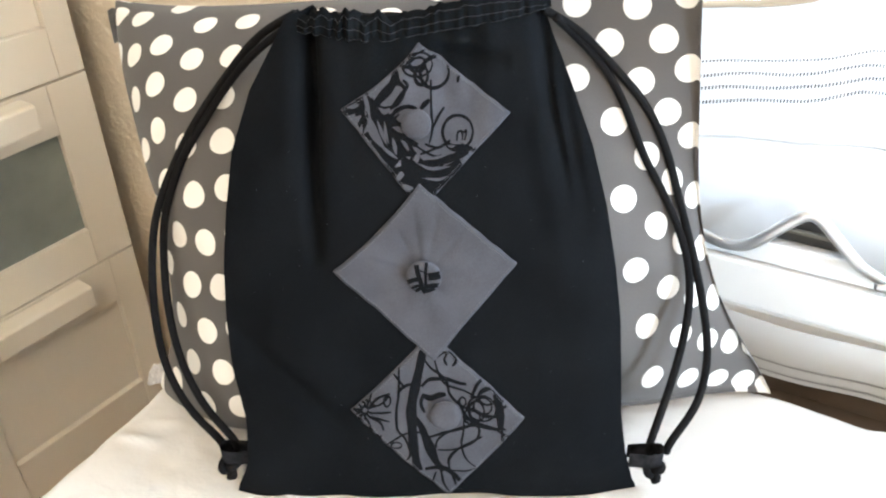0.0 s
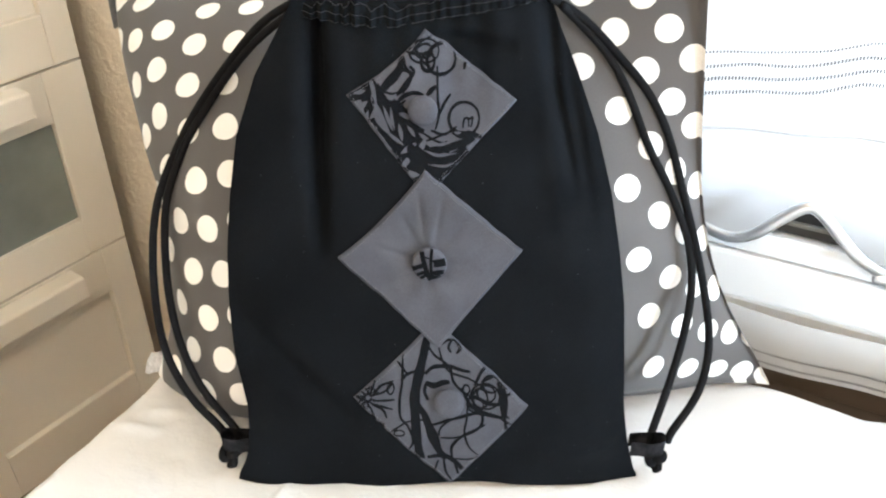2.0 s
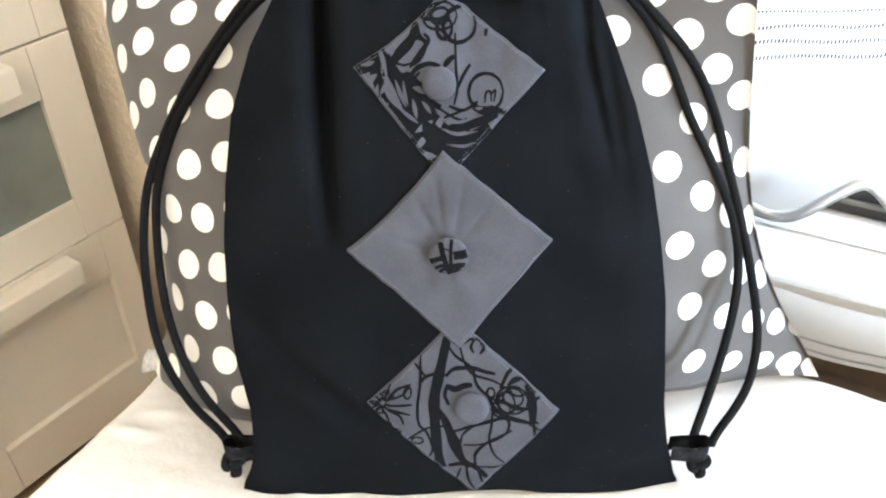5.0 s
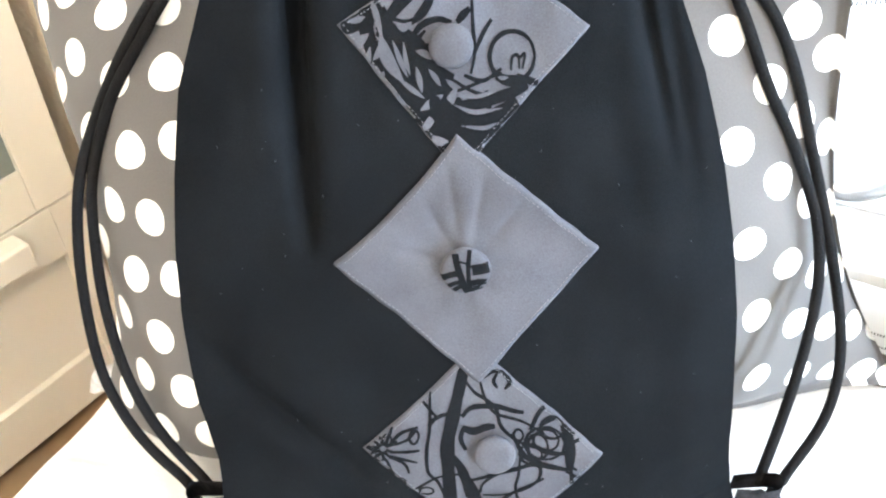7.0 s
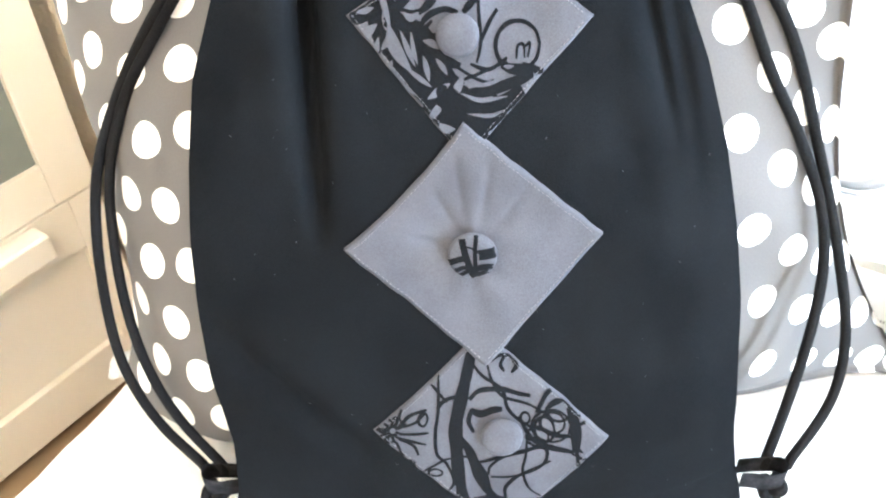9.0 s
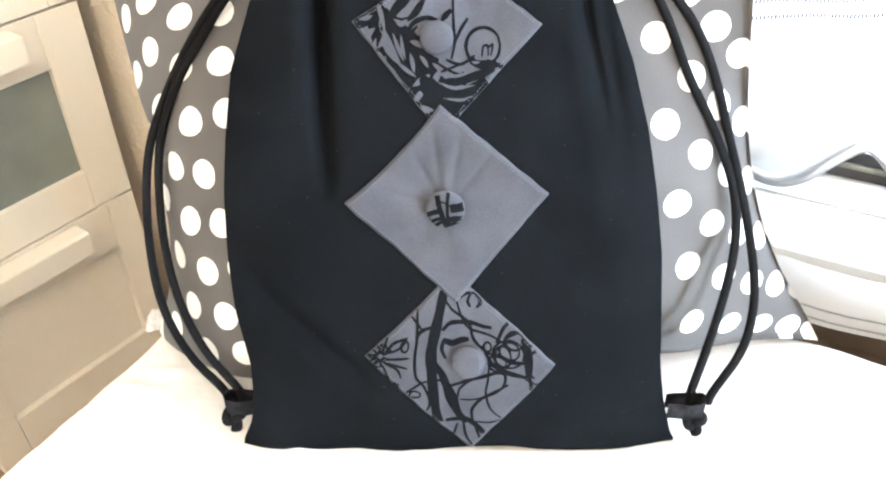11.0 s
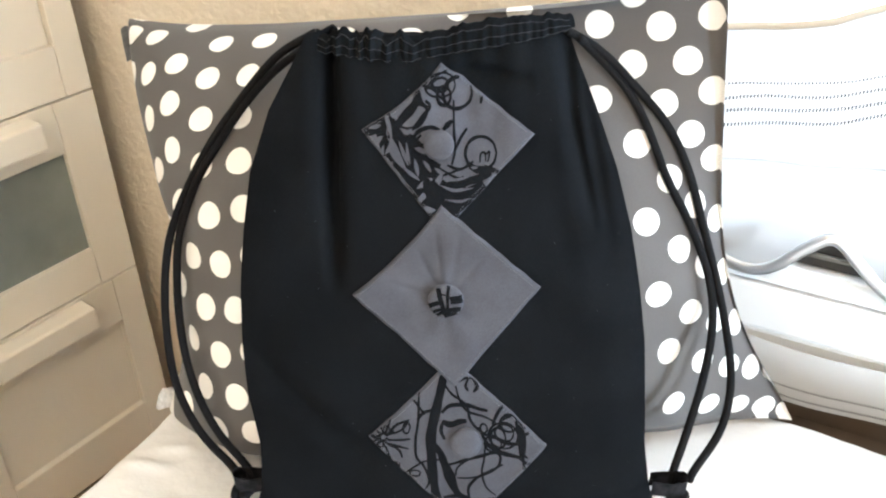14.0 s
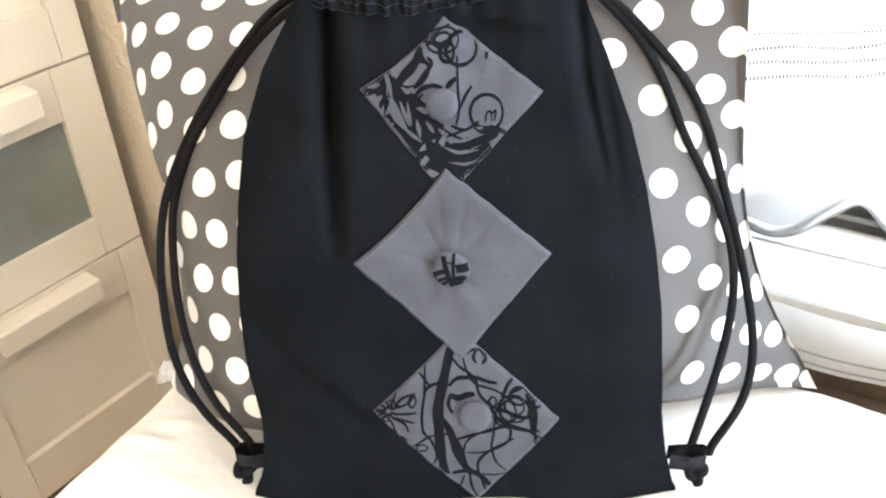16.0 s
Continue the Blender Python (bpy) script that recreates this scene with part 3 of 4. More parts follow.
def bag_front(x, z):
    lx, rx = lerp_list(z, LEFT_Z, LEFT_X), lerp_list(z, RIGHT_Z, RIGHT_X)
    a = max(-1.0, min(1.0, (2 * x - lx - rx) / (rx - lx)))
    y = lerp_list(z, PROF_Z, PROF_Y) / 2 + lerp_list(z - 0.012, PROF_Z, PROF_Y) / 4 + lerp_list(z + 0.012, PROF_Z, PROF_Y) / 4
    y += (0.016 if a > 0 else 0.006) * abs(a) ** 5 * min(1.0, max(0.6, (z - 0.46) / 0.06)) - 0.004 * (1 - a * a)
    near_top = max(0.0, (z - 0.70) / 0.125)
    y += 0.0016 * near_top ** 3 * math.sin(x * 230 + 2 * math.sin(x * 37)) + 0.0015 * near_top * math.sin(x * 61 + 1)
    y += groove(x, z, -0.103, 0.835, -0.096, 0.680, 0.0052, 0.036)
    y -= groove(x, z, -0.120, 0.83, -0.117, 0.70, 0.009, 0.003)
    y -= groove(x, z, -0.084, 0.83, -0.074, 0.69, 0.010, 0.003)
    y += groove(x, z, 0.082, 0.835, 0.090, 0.755, 0.0055, 0.013)
    y += groove(x, z, 0.089, 0.772, 0.104, 0.708, 0.0045, 0.011)
    y += groove(x, z, 0.097, 0.790, 0.117, 0.695, 0.0060, 0.007)
    y += groove(x, z, 0.105, 0.492, 0.168, 0.504, 0.0050, 0.004)
    y -= groove(x, z, 0.068, 0.83, 0.098, 0.66, 0.009, 0.003)
    y += groove(x, z, -0.004, 0.806, 0.052, 0.801, 0.0055, 0.012)
    y += groove(x, z, -0.160, 0.610, -0.070, 0.525, 0.009, 0.008)
    y += groove(x, z, 0.030, 0.50, 0.145, 0.53, 0.014, 0.003)
    y += 0.0032 * noise.noise(Vector((x * 16, z * 12, 0))) + 0.0011 * noise.noise(Vector((x * 55, z * 40, 4))) + 0.0016 * noise.noise(Vector((x * 26 + z * 9, z * 17, 9)))
    for x1, z1 in ((-0.019, 0.708), (0.000, 0.702), (-0.033, 0.694), (0.022, 0.694), (-0.052, 0.672)):
        y += groove(x, z, x1 * 0.35 - 0.0065, z1 * 0.35 + 0.4290, x1, z1, 0.0026, 0.0013)
    r = math.hypot(x + 0.010, (z - 0.659) * 1.1)
    y += 0.002 * math.exp(-(r / 0.014) ** 2) + 0.0006 * math.exp(-(r / 0.038) ** 2) * min(1.0, r / 0.01) * math.sin(7 * math.atan2(z - 0.659, x + 0.010))
    return y


def on_bag(x, z, off=0.0):
    e = 0.003
    nx, nz = (bag_front(x + e, z) - bag_front(x - e, z)) / (2 * e), (bag_front(x, z + e) - bag_front(x, z - e)) / (2 * e)
    n = Vector((nx, -1, nz)).normalized()
    return Vector((x, bag_front(x, z), z)) + n * off


bag = thing("drawstring_bag", "black cotton drawstring bag with three grey diamond patches, on cushion", "bag", pose(0, 0.49, BED_Z))
bm = bmesh.new()
rings = []
NA, NZ = 110, 110
for j in range(NZ + 1):
    z = BAG_Z0 + (BAG_Z1 - BAG_Z0) * j / NZ
    lx, rx = lerp_list(z, LEFT_Z, LEFT_X), lerp_list(z, RIGHT_Z, RIGHT_X)
    fullness = 0.010 + 0.020 * math.sin(math.pi * min(1, j / NZ * 0.9 + 0.1))
    ring = []
    for k in range(NA + 1):
        a = -math.cos(math.pi * k / NA)
        x = (lx + rx) / 2 + a * (rx - lx) / 2
        foot = (0.003 * math.sin(x * 21 + 1) + 0.002 * math.sin(x * 55)) * max(0, 1 - j / 6)
        ring.append(bm.verts.new((x, bag_front(x, z), z + foot)))
    for k in range(NA - 1, 0, -2):
        a = -math.cos(math.pi * k / NA)
        x = (lx + rx) / 2 + a * (rx - lx) / 2
        ring.append(bm.verts.new((x, bag_front(x, z) + fullness * (1 - a ** 4) + 0.001, z)))
    rings.append(ring)
for r0, r1 in zip(rings, rings[1:]):
    n = len(r0)
    for k in range(n):
        bm.faces.new((r0[k], r0[(k + 1) % n], r1[(k + 1) % n], r1[k]))
bm.faces.new(rings[0][::-1])
bm.faces.new(rings[-1])
body = part("body", bm, BLACK, bag)

# gathered casing at the mouth
CASE = [(-0.1215, 0.819), (-0.095, 0.818), (-0.068, 0.8155), (-0.042, 0.8145), (-0.006, 0.820), (0.038, 0.8255), (0.070, 0.830), (0.090, 0.832)]


def casing_low(x):
    return lerp_list(x, [p[0] for p in CASE], [p[1] for p in CASE])


def casing_point(s, c):
    """s along the mouth, c round the flattened tube of cloth."""
    x = -0.123 + 0.213 * s
    z0 = casing_low(x)
    ruffle = (math.sin(x * 520 + 3 * math.sin(x * 75)) + 0.5 * math.sin(x * 930 + 1)) * lerp_list(x, (-0.13, -0.05, -0.02, 0.1), (1.0, 1.0, 0.35, 0.55))
    h = (0.0088 + 0.0013 * math.sin(x * 270 + 1.3) * (1 if x < -0.03 else 0.4) + 0.0008 * math.sin(x * 67)) * (1 - 0.72 * abs(2 * s - 1) ** 6)
    t = 0.0065
    y = lerp_list(z0, PROF_Z, PROF_Y) + 0.016 * abs(2 * s - 1) ** 5 + 0.004
    cz, cy = math.cos(c), math.sin(c)
    return Vector((x, y + cy * t * (1.1 if cy < 0 else 1.6) + 0.0025 * ruffle * (1 if cy < 0 else 0.5) + cz * 0.006, z0 + h * 0.8 + cz * h + 0.0012 * ruffle * max(0, cz)))


bm = bmesh.new()
NS, NC = 320, 18
g = [[bm.verts.new(casing_point(i / NS, k * math.tau / NC)) for k in range(NC)] for i in range(NS + 1)]
for i in range(NS):
    for k in range(NC):
        bm.faces.new((g[i][k], g[i + 1][k], g[i + 1][(k + 1) % NC], g[i][(k + 1) % NC]))
bm.faces.new(g[0][::-1])
bm.faces.new(g[-1])
casing = part("casing", bm, BLACK, bag, "gathered black casing with pale stitching")
for c, pale in ((-math.pi * 0.78, THREAD_DARK), (-math.pi * 0.52, THREAD_DARK), (-math.pi * 0.28, THREAD_DARK)):
    bm = bmesh.new()
    k = 0
    while k < 118:
        s = 0.02 + 0.96 * k / 118
        a, b = casing_point(s, c), casing_point(s + 0.0052, c)
        up = Vector((0, -0.0005, 0))
        tube(bm, [a + up, (a + b) / 2 + up * 1.6, b + up], 0.00024, 5)
        k += 1
    part("stitching", bm, pale, casing, "row of pale stitches")

# ---- diamond patches ----


def diamond(name, corners, off, label, drawn_in=0.0):
    """corners: left, top, right, bottom as (x, z); drawn_in: how far the upper left edge is pulled inwards."""
    L, T, R, B = (Vector(c) for c in corners)
    bm = bmesh.new()
    N = 60

    def at(a, b, lift):
        p = L * (1 - a) * (1 - b) + T * a * (1 - b) + R * a * b + B * (1 - a) * b
        wob = 0.00025 * math.sin(a * 23 + b * 5) + 0.0002 * math.sin(b * 31 + 1)
        p = p + Vector((wob, wob * 0.6)) + (R - T).normalized() * (drawn_in * 4 * a * (1 - a) * (1 - b) ** 2)
        return on_bag(p.x, p.y, lift)

    g = sheet_grid(bm, lambda a, b: at(a, b, off - 0.0005 * (1 if min(a, b, 1 - a, 1 - b) < 0.01 else 0)), N, N)
    rim = [r[0] for r in g] + g[-1][1:] + [r[-1] for r in g[-2::-1]] + g[0][-2:0:-1]
    low = [bm.verts.new(v.co + Vector((0, off + 0.001, 0))) for v in rim]
    for k in range(len(rim)):
        bm.faces.new((rim[k], rim[(k + 1) % len(rim)], low[(k + 1) % len(rim)], low[k]))
    surface = BVHTree.FromBMesh(bm)
    ob = part(name, bm, GREY, bag, label)
    # dashes of thread just inside the edge
    bm = bmesh.new()
    n = 34
    m = 0.024
    for k in range(n):
        for f in (lambda t: (t, m), lambda t: (t, 1 - m), lambda t: (m, t), lambda t: (1 - m, t)):
            a, b = f(0.05 + 0.9 * k / n), f(0.05 + 0.9 * (k + 0.55) / n)
            tube(bm, [at(*a, off + 0.0003), at(*b, off + 0.0003)], 0.00024, 4)
    part("stitching", bm, THREAD, ob, "fine pale stitches")
    return ob, surface


TOP_C = [(-0.076, 0.771), (-0.015, 0.813), (0.057, 0.768), (-0.0125, 0.7055)]
MID_C = [(-0.082, 0.664), (-0.014, 0.723), (0.062, 0.670), (-0.003, 0.597)]
LOW_C = [(-0.072, 0.5545), (-0.005, 0.618), (0.070, 0.5505), (0.008, 0.4675)]
patch_top, face_top = diamond("top_patch", TOP_C, 0.0012, "grey diamond patch printed with black leaves and swirls", 0.004)
patch_low, face_low = diamond("bottom_patch", LOW_C, 0.0012, "grey diamond patch printed with black branches and flowers")
patch_mid, face_mid = diamond("middle_patch", MID_C, 0.0026, "plain grey diamond patch", 0.0035)


def in_diamond(p, corners):
    n = 4
    for k in range(n):
        a, b = Vector(corners[k]), Vector(corners[(k + 1) % n])
        e, q = b - a, Vector(p) - a
        if (e.x * q.y - e.y * q.x) / e.length > -0.0002:
            return False
    return True


def print_strokes(owner, surface, corners, strokes, material=None, name="printed_motif", label="black printed line drawing", lift=0.0004, leaf=False):
    """Strokes: (width in mm, points in mm from the patch's middle), laid on the cloth as flat ink."""
    cx, cz = (corners[0][0] + corners[2][0]) / 2, (corners[0][1] + corners[2][1]) / 2
    bm = bmesh.new()
    for n, (width, pts) in enumerate(strokes):
        path = spline([(cx + x / 1000, cz + z / 1000, 0) for x, z in pts], 7)
        last = None
        for i, p in enumerate(path):
            d = (path[min(i + 1, len(path) - 1)] - path[max(i - 1, 0)])
            d = d.normalized() if d.length > 1e-7 else Vector((1, 0, 0))
            s = Vector((-d.y, d.x, 0))
            t = i / (len(path) - 1)
            w = width / 2000 * (math.sin(math.pi * (0.04 + 0.92 * t)) if leaf else (0.6 + 0.4 * math.sin(math.pi * min(1, max(0, t * 0.9 + 0.08)))) * (1 + 0.06 * math.sin(i * 0.6 + n)))
            if not in_diamond((p.x, p.y), corners):
                last = None
                continue
            spots = []
            for way in (1, -1):
                spot, reach = None, w
                while spot is None and reach > 0.00004:
                    q = p + s * reach * way
                    spot = surface.ray_cast(Vector((q.x, 0.2, q.y)), Vector((0, 1, 0)))[0] if in_diamond((q.x, q.y), corners) else None
                    reach *= 0.75
                spots.append(spot)
            if None in spots:
                last = None
                continue
            pair = [bm.verts.new(q + Vector((0, -0.85, 0.5)) * (lift + 0.00002 * (n % 7))) for q in spots]
            if last:
                bm.faces.new((last[0], pair[0], pair[1], last[1]))
            last = pair
    return part(name, bm, material or INK, owner, label)


def oval(cx, cy, rx, ry, turn=0.0, part_of=1.0):
    return [(cx + rx * math.cos(turn + k * math.tau * part_of / 10), cy + ry * math.sin(turn + k * math.tau * part_of / 10)) for k in range(11)]


# the printed cloth's own grid, laid over each patch
TOP_GRID = (0.00040876, 3.7279e-07, -0.31631, -2.923e-05, -0.00047904, 0.835, -3.7676e-05, -0.0001957)
LOW_GRID = (0.00022812, -2.2686e-06, -0.17609, -4.5407e-05, -0.00059845, 0.74822, -7.6744e-05, -0.00060699)


def drawn(strokes, grid, corners, k):
    """Strokes on the cloth's grid, turned into millimetres from the patch's middle."""
    a, b, c, d, e, f, g, h = grid
    cx, cz = (corners[0][0] + corners[2][0]) / 2, (corners[0][1] + corners[2][1]) / 2
    out = []
    for w, pts in strokes:
        path = []
        for u, v in pts:
            q = g * u + h * v + 1
            path.append((((a * u + b * v + c) / q - cx) * 1000, ((d * u + e * v + f) / q - cz) * 1000))
        out.append((w * k, path))
    return out


TRUNK = [
    (22, [(749, 622), (742, 660), (736, 690), (731, 720), (733, 750), (738, 790), (745, 820), (758, 852)]),
    (17, [(734, 735), (748, 752), (756, 770), (762, 790), (772, 810), (787, 828)]),
    (17, [(755, 765), (766, 785), (775, 812), (790, 826)]),
    (13, [(757, 826), (785, 822), (802, 832), (818, 850)]),
    (9, [(738, 790), (741, 830), (757, 855)]),
    (6, [(703, 652), (706, 700), (704, 730), (708, 760), (722, 775), (732, 800), (724, 817)]),
    (5, [(688, 658), (708, 680), (717, 690)]), (7, [(704, 699), (715, 687), (736, 681)]),
    (9, [(748, 688), (760, 677), (775, 674), (795, 675), (815, 681), (831, 683)]),
]
TWIGS = [
    (6, [(750, 636), (765, 655), (785, 668), (795, 680), (800, 700), (815, 715), (835, 725), (862, 731)]),
    (5, [(772, 640), (780, 665), (795, 685), (830, 695), (852, 707)]),
    (13, [(750, 702), (765, 707), (780, 702), (793, 701)]), (8, [(752, 700), (748, 715), (755, 730)]),
    (7, [(735, 765), (750, 765), (760, 772), (790, 760), (815, 755), (845, 748), (880, 755)]),
    (6, [(775, 790), (778, 775), (795, 760), (830, 750), (848, 752), (846, 768), (830, 780), (800, 791), (778, 793)]),
    (7, [(797, 824), (797, 806), (815, 786), (853, 767)]),
]
TWIGS_TOO = [
    (5, [(825, 730), (822, 760), (818, 780), (825, 805), (842, 822)]), (5, [(790, 825), (820, 828), (845, 820), (858, 812)]),
    (6, [(783, 824), (787, 848), (796, 862)]), (6, [(800, 830), (808, 855)]), (5, [(775, 830), (770, 850), (778, 862)]),
    (18, [(882, 695), (887, 725), (885, 757)]), (7, [(886, 750), (887, 770), (885, 788)]), (6, [(880, 758), (900, 766), (922, 750)]),
    (6, [(885, 724), (912, 711)]), (5, [(888, 706), (907, 704)]), (8, [(838, 705), (852, 682), (868, 673)]),
    (11, [(823, 733), (850, 748), (882, 756)]), (7, [(815, 710), (825, 730), (838, 744)]), (9, [(838, 722), (860, 733), (885, 735)]), (7, [(850, 700), (870, 692), (884, 690)]),
]
LOOPS = [(5, oval(858, 718, 16, 13)), (5, oval(856, 722, 25, 20)), (6, oval(847, 726, 13, 16)), (5, oval(867, 703, 15, 13)), (5, oval(823, 712, 6, 7)), (5, oval(838, 735, 14, 12)), (6, oval(902, 733, 20, 26, 2.0, 0.5)),
         (5, oval(674, 776, 7, 5)), (5, oval(708, 788, 9, 5)), (5, oval(686, 712, 6, 9, 0.6)), (5, oval(632, 727, 6, 6)), (5, oval(643, 743, 6, 5)), (5, oval(650, 718, 6, 7))]
SPRIGS = [
    (6, [(655, 722), (668, 707), (690, 699)]), (5, [(660, 724), (676, 716), (688, 704)]), (6, [(655, 735), (675, 733), (695, 730)]), (6, [(655, 740), (675, 744), (693, 747)]),
    (6, [(652, 745), (664, 766), (682, 778)]), (6, [(655, 742), (676, 750), (684, 763)]), (5, [(688, 790), (705, 778), (720, 768), (738, 765)]),
    (6, [(776, 634), (790, 626), (806, 628)]), (6, [(796, 628), (791, 640), (796, 650)]), (7, [(805, 629), (813, 642), (806, 652)]), (7, [(818, 630), (832, 648)]), (5, [(655, 700), (652, 712), (648, 722)]),
]
FLOWER = [(5.5, [(646 + 4 * math.cos(q), 730 + 4 * math.sin(q)), (646 + 12 * math.cos(q + 0.15), 730 + 11 * math.sin(q + 0.15)), (646 + 23 * math.cos(q), 730 + 19 * math.sin(q))]) for q in (0.2, 0.8, 1.3, 1.9, 2.5, 3.1, 3.7, 4.3, 4.9, 5.6)]
print_strokes(patch_low, face_low, LOW_C, drawn(TRUNK + TWIGS + TWIGS_TOO + LOOPS + SPRIGS + FLOWER, LOW_GRID, LOW_C, 0.38))

DARK = [
    (24, [(605, 197), (630, 183), (652, 168)]), (62, [(606, 202), (640, 245), (680, 295), (730, 330), (768, 348)]), (56, [(640, 180), (655, 215), (690, 262), (730, 300), (775, 335)]), (30, [(650, 195), (690, 220), (715, 260), (740, 300)]),
    (14, [(740, 292), (770, 289), (800, 281), (828, 270)]), (22, [(726, 306), (760, 312), (790, 306), (815, 288)]), (22, [(735, 326), (770, 327), (805, 312)]), (15, [(758, 342), (783, 338), (802, 322)]),
    (16, [(650, 202), (672, 172), (692, 148), (698, 122)]), (12, [(790, 258), (805, 264), (830, 262)]), (12, [(740, 258), (720, 250), (700, 245)]),
]
LINES = [
    (7, oval(810, 236, 27, 29)), (4.5, [(808, 252), (810, 237), (817, 236), (818, 251)]), (4.5, [(819, 238), (825, 234), (822, 251)]),
    (6, [(762, 140), (763, 190), (765, 230), (760, 254)]), (7, [(786, 192), (775, 208), (766, 228)]), (11, [(760, 176), (751, 184), (744, 192)]),
    (8, oval(769, 128, 26, 28)), (8, oval(745, 132, 12, 17)), (6, oval(738, 112, 15, 13)), (5, oval(738, 112, 27, 22)),
]
LINES_TOO = [
    (6, [(703, 88), (720, 105), (735, 130), (752, 147)]), (5, [(747, 70), (720, 82), (698, 100)]), (5, [(755, 84), (725, 98), (714, 118)]), (7, [(698, 108), (725, 116), (752, 118)]),
    (7, [(690, 104), (700, 122), (705, 140), (718, 152)]), (8, [(668, 172), (685, 150), (705, 145), (715, 156), (705, 180), (685, 190), (666, 186)]), (8, [(690, 192), (705, 170), (720, 150), (712, 138)]),
    (9, [(686, 218), (700, 195), (720, 187), (738, 192)]), (9, [(640, 215), (665, 215), (700, 220), (714, 218)]), (7, [(813, 128), (810, 147)]),
    (6, [(752, 255), (775, 263), (797, 250)]), (5, [(738, 260), (765, 276), (800, 286)]), (5, [(797, 255), (760, 268), (738, 276)]),
    (8, [(778, 275), (782, 300), (784, 330)]), (9, [(815, 258), (832, 266), (852, 272)]), (6, [(706, 200), (696, 212), (690, 225)]),
]
LEAVES = [
    (11, [(608, 186), (620, 178), (632, 170)]), (9, [(612, 190), (624, 188), (634, 184)]), (11, [(640, 162), (647, 180), (655, 212)]), (15, [(616, 230), (626, 216), (638, 204)]), (11, [(635, 256), (637, 238), (640, 220)]),
    (22, [(652, 205), (660, 232), (680, 262)]), (9, [(667, 212), (676, 235), (685, 256)]), (8, [(680, 214), (683, 236), (688, 254)]), (12, [(648, 272), (652, 260), (657, 248)]),
    (8, [(658, 262), (672, 280), (685, 291)]), (8, [(674, 257), (690, 271), (705, 283)]), (10, [(695, 244), (699, 260), (702, 276)]), (9, [(710, 248), (718, 258), (724, 268)]),
]
LEAVES_TOO = [
    (13, [(700, 297), (714, 288), (727, 279)]), (14, [(726, 300), (736, 285), (744, 268)]), (9, [(676, 303), (687, 313), (698, 324)]), (13, [(700, 322), (710, 312), (720, 299)]),
    (14, [(700, 327), (718, 333), (733, 334)]), (11, [(670, 190), (680, 197), (690, 190)]), (11, [(695, 225), (706, 229), (714, 236)]), (7, [(740, 291), (765, 300), (797, 296)]),
    (6, [(748, 316), (775, 319), (792, 313)]), (7, [(655, 152), (668, 150), (682, 138)]), (6, [(792, 260), (798, 261), (805, 260)]), (6, [(740, 280), (770, 281), (800, 272)]),
]
print_strokes(patch_top, face_top, TOP_C, drawn(DARK, TOP_GRID, TOP_C, 0.40) + drawn(LINES + LINES_TOO, TOP_GRID, TOP_C, 0.34))
print_strokes(patch_top, face_top, TOP_C, drawn(LEAVES + LEAVES_TOO, TOP_GRID, TOP_C, 0.31), GREY, "printed_leaves", "pale unprinted leaf shapes", 0.0007, True)

# ---- covered buttons ----


def button(name, x, z, radius, off, material, label):
    c = on_bag(x, z, off)
    n = (on_bag(x, z, off + 0.01) - c).normalized()
    m = Matrix.Translation(c) @ n.to_track_quat("Z", "Y").to_matrix().to_4x4()
    bm = bmesh.new()
    profile = [(0.45, -0.004), (0.9, -0.0015), (1.0, 0.0008), (0.98, 0.0022), (0.88, 0.0032), (0.6, 0.0038), (0.3, 0.0040)]
    rings = [[bm.verts.new((radius * r * math.cos(k * math.tau / 40), radius * r * math.sin(k * math.tau / 40), h)) for k in range(40)] for r, h in profile]
    for a, b in zip(rings, rings[1:]):
        for k in range(40):
            bm.faces.new((a[k], a[(k + 1) % 40], b[(k + 1) % 40], b[k]))
    bm.faces.new(rings[0][::-1])
    bm.faces.new(rings[-1])
    bm.transform(m)
    return part(name, bm, material, bag, label), m


button("button", -0.016, 0.7610, 0.0117, 0.0035, GREY, "plain grey fabric-covered button")
button("button", 0.006, 0.5535, 0.0124, 0.0035, GREY, "plain grey fabric-covered button")
mid_button, bmat = button("button", -0.010, 0.6615, 0.0138, 0.0050, GREY, "fabric-covered button with black printed lines")


def button_print(owner, m, radius, strokes):
    bm = bmesh.new()
    for width, pts in strokes:
        path = spline([(x, y, 0) for x, y in pts], 6)
        last = None
        for i, p in enumerate(path):
            d = (path[min(i + 1, len(path) - 1)] - path[max(i - 1, 0)]).normalized()
            s = Vector((-d.y, d.x, 0))
            pair = []
            for q in (p + s * width * 0.68, p - s * width * 0.68):
                r = min(0.99, math.hypot(q.x, q.y))
                h = lerp_list(r, (0, 0.3, 0.6, 0.88, 0.98, 1.0), (0.0040, 0.0040, 0.0038, 0.0032, 0.0022, 0.0008)) + 0.0003
                pair.append(bm.verts.new(m @ Vector((q.x * radius, q.y * radius, h))))
            if last:
                bm.faces.new((last[0], pair[0], pair[1], last[1]))
            last = pair
    part("printed_motif", bm, INK, owner, "black printed lines")


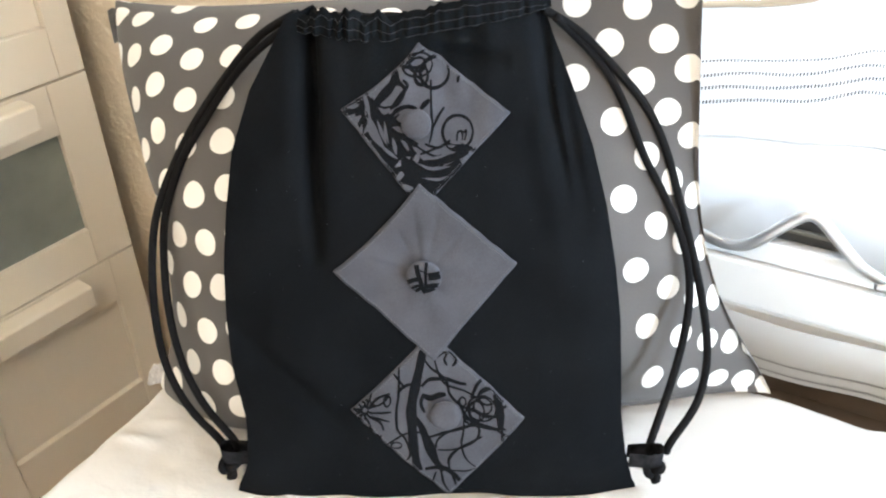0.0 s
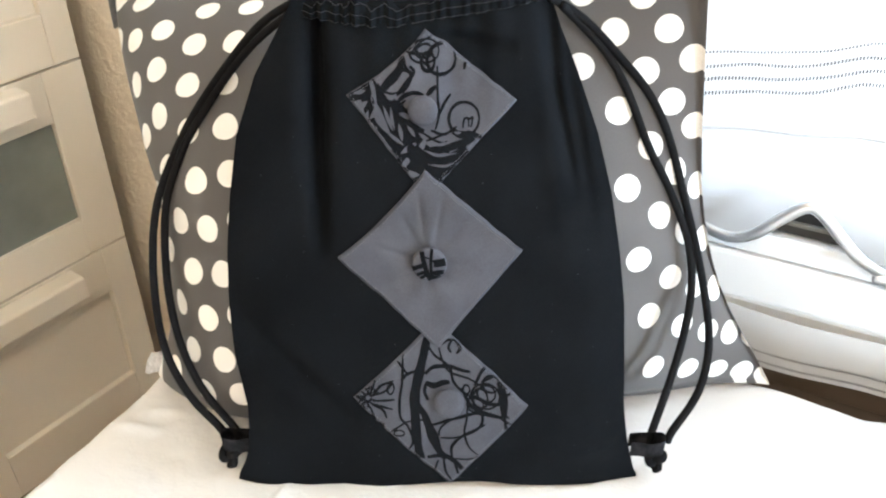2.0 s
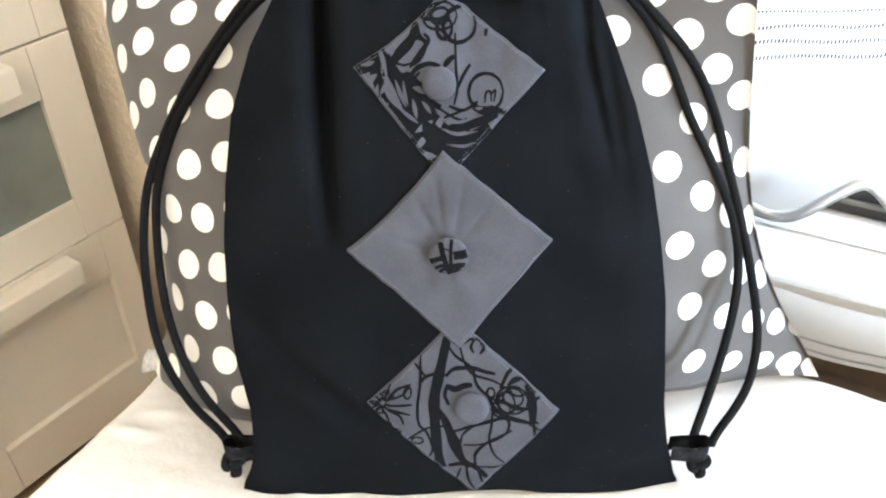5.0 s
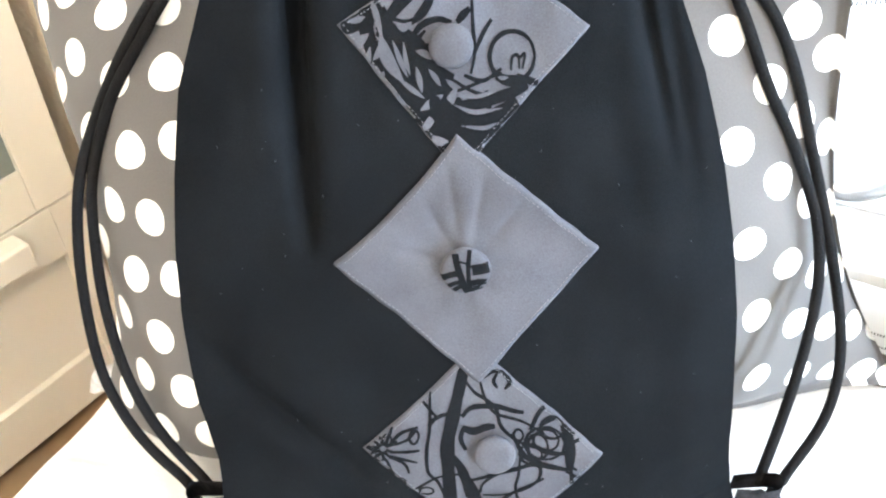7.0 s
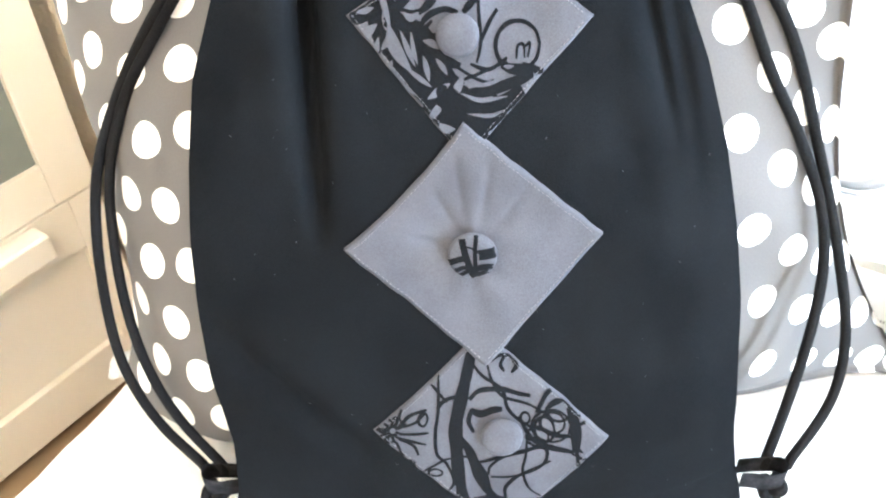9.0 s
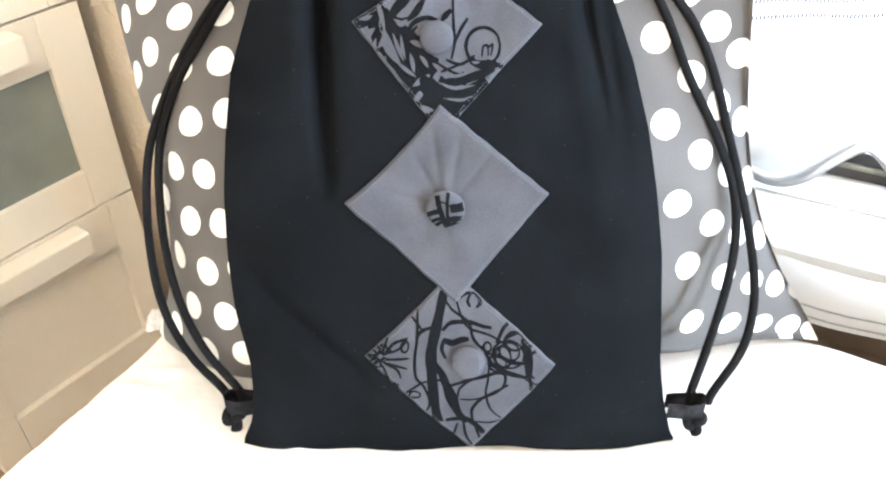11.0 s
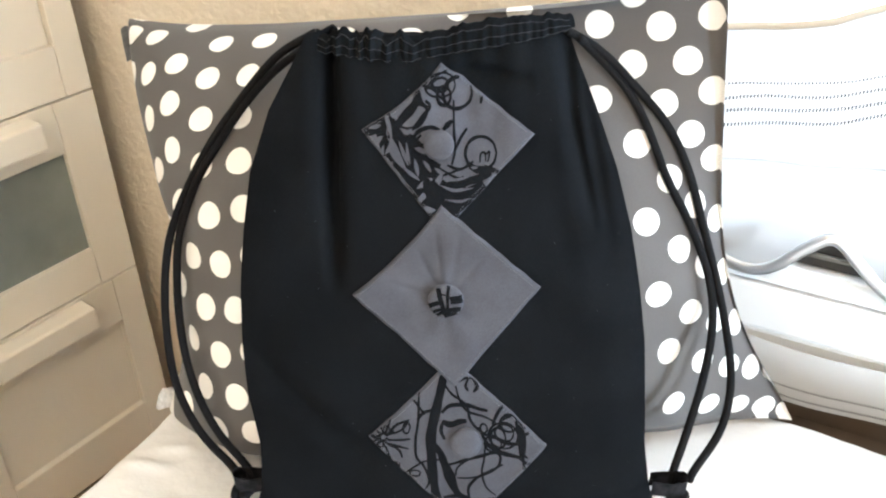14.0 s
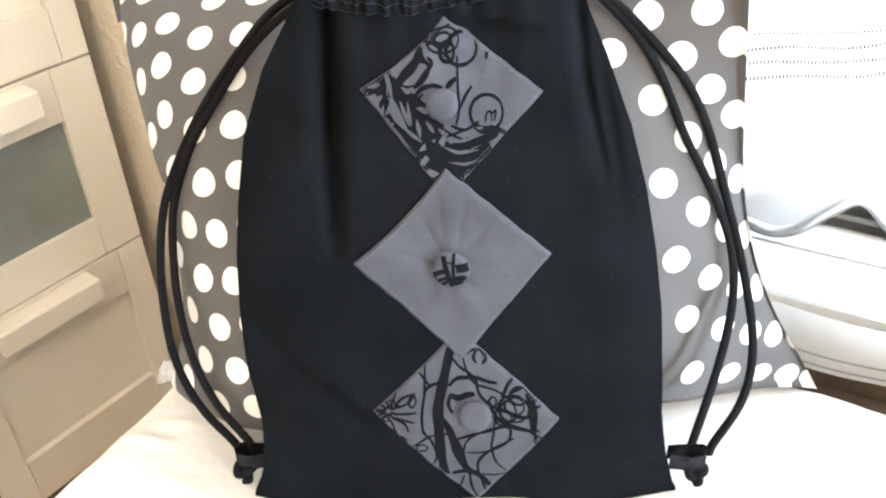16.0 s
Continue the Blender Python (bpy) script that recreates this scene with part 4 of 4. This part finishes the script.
button_print(mid_button, bmat, 0.0138, [(0.20, [(-0.42, 0.8), (-0.3, 0.2), (-0.05, -0.6), (0.1, -0.9)]), (0.13, [(0.15, 0.95), (0.1, 0.3), (0.12, -0.4), (0.2, -0.85)]),
                                        (0.34, [(0.25, 0.12), (0.6, 0.16), (0.92, 0.22)]), (0.2, [(-0.95, -0.25), (-0.6, -0.1), (-0.25, 0.0)]), (0.14, [(-0.7, -0.6), (-0.4, -0.45), (-0.1, -0.4)]),
                                        (0.14, [(-0.5, -0.82), (-0.2, -0.6), (0.2, -0.55)]), (0.2, [(0.1, -0.5), (0.5, -0.4), (0.85, -0.42)]), (0.16, [(0.2, -0.75), (0.5, -0.65), (0.7, -0.6)]), (0.06, [(-0.3, 0.5), (0.0, 0.4), (0.3, 0.2)])])

# specks of lint caught on the black cloth
rng = random.Random(5)
bm = bmesh.new()
for k in range(90):
    x, z = rng.uniform(-0.15, 0.14), rng.uniform(0.47, 0.80)
    if any(in_diamond((x, z), c) for c in (TOP_C, MID_C, LOW_C)) or not -0.02 < x - lerp_list(z, LEFT_Z, LEFT_X) - 0.03 < 1:
        continue
    p, q = on_bag(x, z, 0.0004), on_bag(x + rng.uniform(-0.0012, 0.0012), z + rng.uniform(-0.0010, 0.0010), 0.0005)
    tube(bm, [p, (p + q) / 2 + Vector((0, -0.0002, 0)), q], rng.uniform(0.00012, 0.00028), 4)
tagged(part("lint", bm, THREAD_DARK, bag, "tiny pale specks of lint"), "tiny pale specks of lint on black cotton", kind="stuff")

# ---- cords, tabs and knots ----


CORDS = [
    [(-0.110, 0.658, 0.831), (-0.148, 0.667, 0.808), (-0.179, 0.663, 0.775), (-0.207, 0.653, 0.741), (-0.230, 0.638, 0.705), (-0.248, 0.619, 0.667), (-0.254, 0.598, 0.628), (-0.252, 0.574, 0.589), (-0.242, 0.547, 0.554), (-0.220, 0.525, 0.521), (-0.190, 0.506, 0.502)],
    [(-0.114, 0.655, 0.823), (-0.149, 0.664, 0.798), (-0.179, 0.661, 0.768), (-0.205, 0.650, 0.734), (-0.227, 0.635, 0.700), (-0.241, 0.617, 0.664), (-0.243, 0.596, 0.625), (-0.239, 0.573, 0.589), (-0.227, 0.548, 0.555), (-0.207, 0.527, 0.523), (-0.178, 0.506, 0.503)],
    [(0.080, 0.660, 0.832), (0.112, 0.667, 0.812), (0.144, 0.664, 0.781), (0.173, 0.655, 0.748), (0.193, 0.641, 0.712), (0.206, 0.622, 0.673), (0.218, 0.602, 0.635), (0.227, 0.579, 0.598), (0.231, 0.553, 0.562), (0.222, 0.529, 0.528), (0.196, 0.506, 0.502)],
    [(0.092, 0.657, 0.826), (0.106, 0.667, 0.811), (0.137, 0.664, 0.780), (0.157, 0.654, 0.743), (0.173, 0.638, 0.706), (0.195, 0.622, 0.673), (0.212, 0.603, 0.637), (0.216, 0.581, 0.600), (0.208, 0.556, 0.565), (0.195, 0.531, 0.532), (0.180, 0.506, 0.502)],
]


def rest(path, radius):
    """Lifts a cord that would sink into the cushion until it lies on it."""
    out = []
    way = Vector((0, -0.81, 0.59))
    for p in path:
        hit = CUSHION_FACE.ray_cast(p + way * 0.3, -way)
        depth = (p + way * 0.3 - hit[0]).length - 0.3 if hit[0] else 1.0
        out.append(p + way * max(0.0, radius * 1.1 - depth))
    end = path[-1]
    out += [out[-1].lerp(end + Vector((0, 0.001, -0.012)), k / 8) for k in range(1, 9)]
    return [sum((out[min(max(i + k, 0), len(out) - 1)] for k in range(-4, 5)), Vector()) / 9 for i in range(len(out))]


for pts in CORDS:
    part("cord", tube(bmesh.new(), rest(spline(pts, 10), 0.0035), 0.0035, 10), CORD, bag, "black braided drawstring cord")
TAB = shader("printed_tab_cotton", (0.03, 0.03, 0.034), 0.9, grain=0.3, grain_scale=700, stain=0.7, stain_scale=90, bump=0.3, bump_scale=900)
for side, cx in ((-1, -0.1755), (1, 0.1770)):
    y = lerp_list(0.497, PROF_Z, PROF_Y) + 0.012
    bm = bmesh.new()
    path = [Vector((cx - side * 0.016, y - 0.002, 0.495)), Vector((cx, y - 0.005, 0.497)), Vector((cx + side * 0.011, y - 0.004, 0.498)), Vector((cx + side * 0.0135, y + 0.004, 0.498)), Vector((cx + side * 0.006, y + 0.009, 0.497)), Vector((cx - side * 0.016, y + 0.008, 0.495))]
    path = spline(path, 6)
    g = [[bm.verts.new(p + Vector((0, 0, dz + 0.0008 * math.sin(i * 0.7)))) for dz in (-0.0082, -0.0040, 0.0, 0.0040, 0.0082)] for i, p in enumerate(path)]
    for r0, r1 in zip(g, g[1:]):
        for a in range(4):
            bm.faces.new((r0[a], r1[a], r1[a + 1], r0[a + 1]))
    bmesh.ops.solidify(bm, geom=bm.faces[:], thickness=0.0012)
    part("tab", bm, TAB, bag, "folded tab of black and grey printed cotton")
    # knot below the tab
    kc = Vector((cx + side * 0.007, y - 0.001, 0.4825))
    pts = [kc + Vector((0.0062 * (math.sin(t) + 1.5 * math.sin(2 * t)) / 2, 0.0055 * math.sin(3 * t), 0.0068 * (math.cos(t) - 1.5 * math.cos(2 * t)) / 2)) for t in (k * math.tau / 48 for k in range(48))]
    bm = tube(bmesh.new(), pts + [pts[0]], 0.0034, 9)
    tube(bm, spline([kc + Vector((0, 0, 0.016)), kc, kc + Vector((side * 0.002, -0.003, -0.012))], 5), 0.0034, 9)
    part("knot", bm, CORD, bag, "tied black cord end")

# ---- the ceiling lamp behind the camera ----
pendant = thing("ceiling_lamp", "round white ceiling lamp hanging on a thin rod", "lamp", pose(-0.24, -0.80, TOP))
part("rod", tube(bmesh.new(), [Vector((-0.24, -0.80, TOP)), Vector((-0.24, -0.80, 2.14))], 0.008, 10), CHROME, pendant)
bm = bmesh.new()
bmesh.ops.create_cone(bm, cap_ends=False, segments=40, radius1=0.20, radius2=0.10, depth=0.13, matrix=Matrix.Translation((-0.24, -0.80, 2.08)))
part("shade", bm, shader("white_shade", (0.8, 0.78, 0.72), 0.8), pendant)
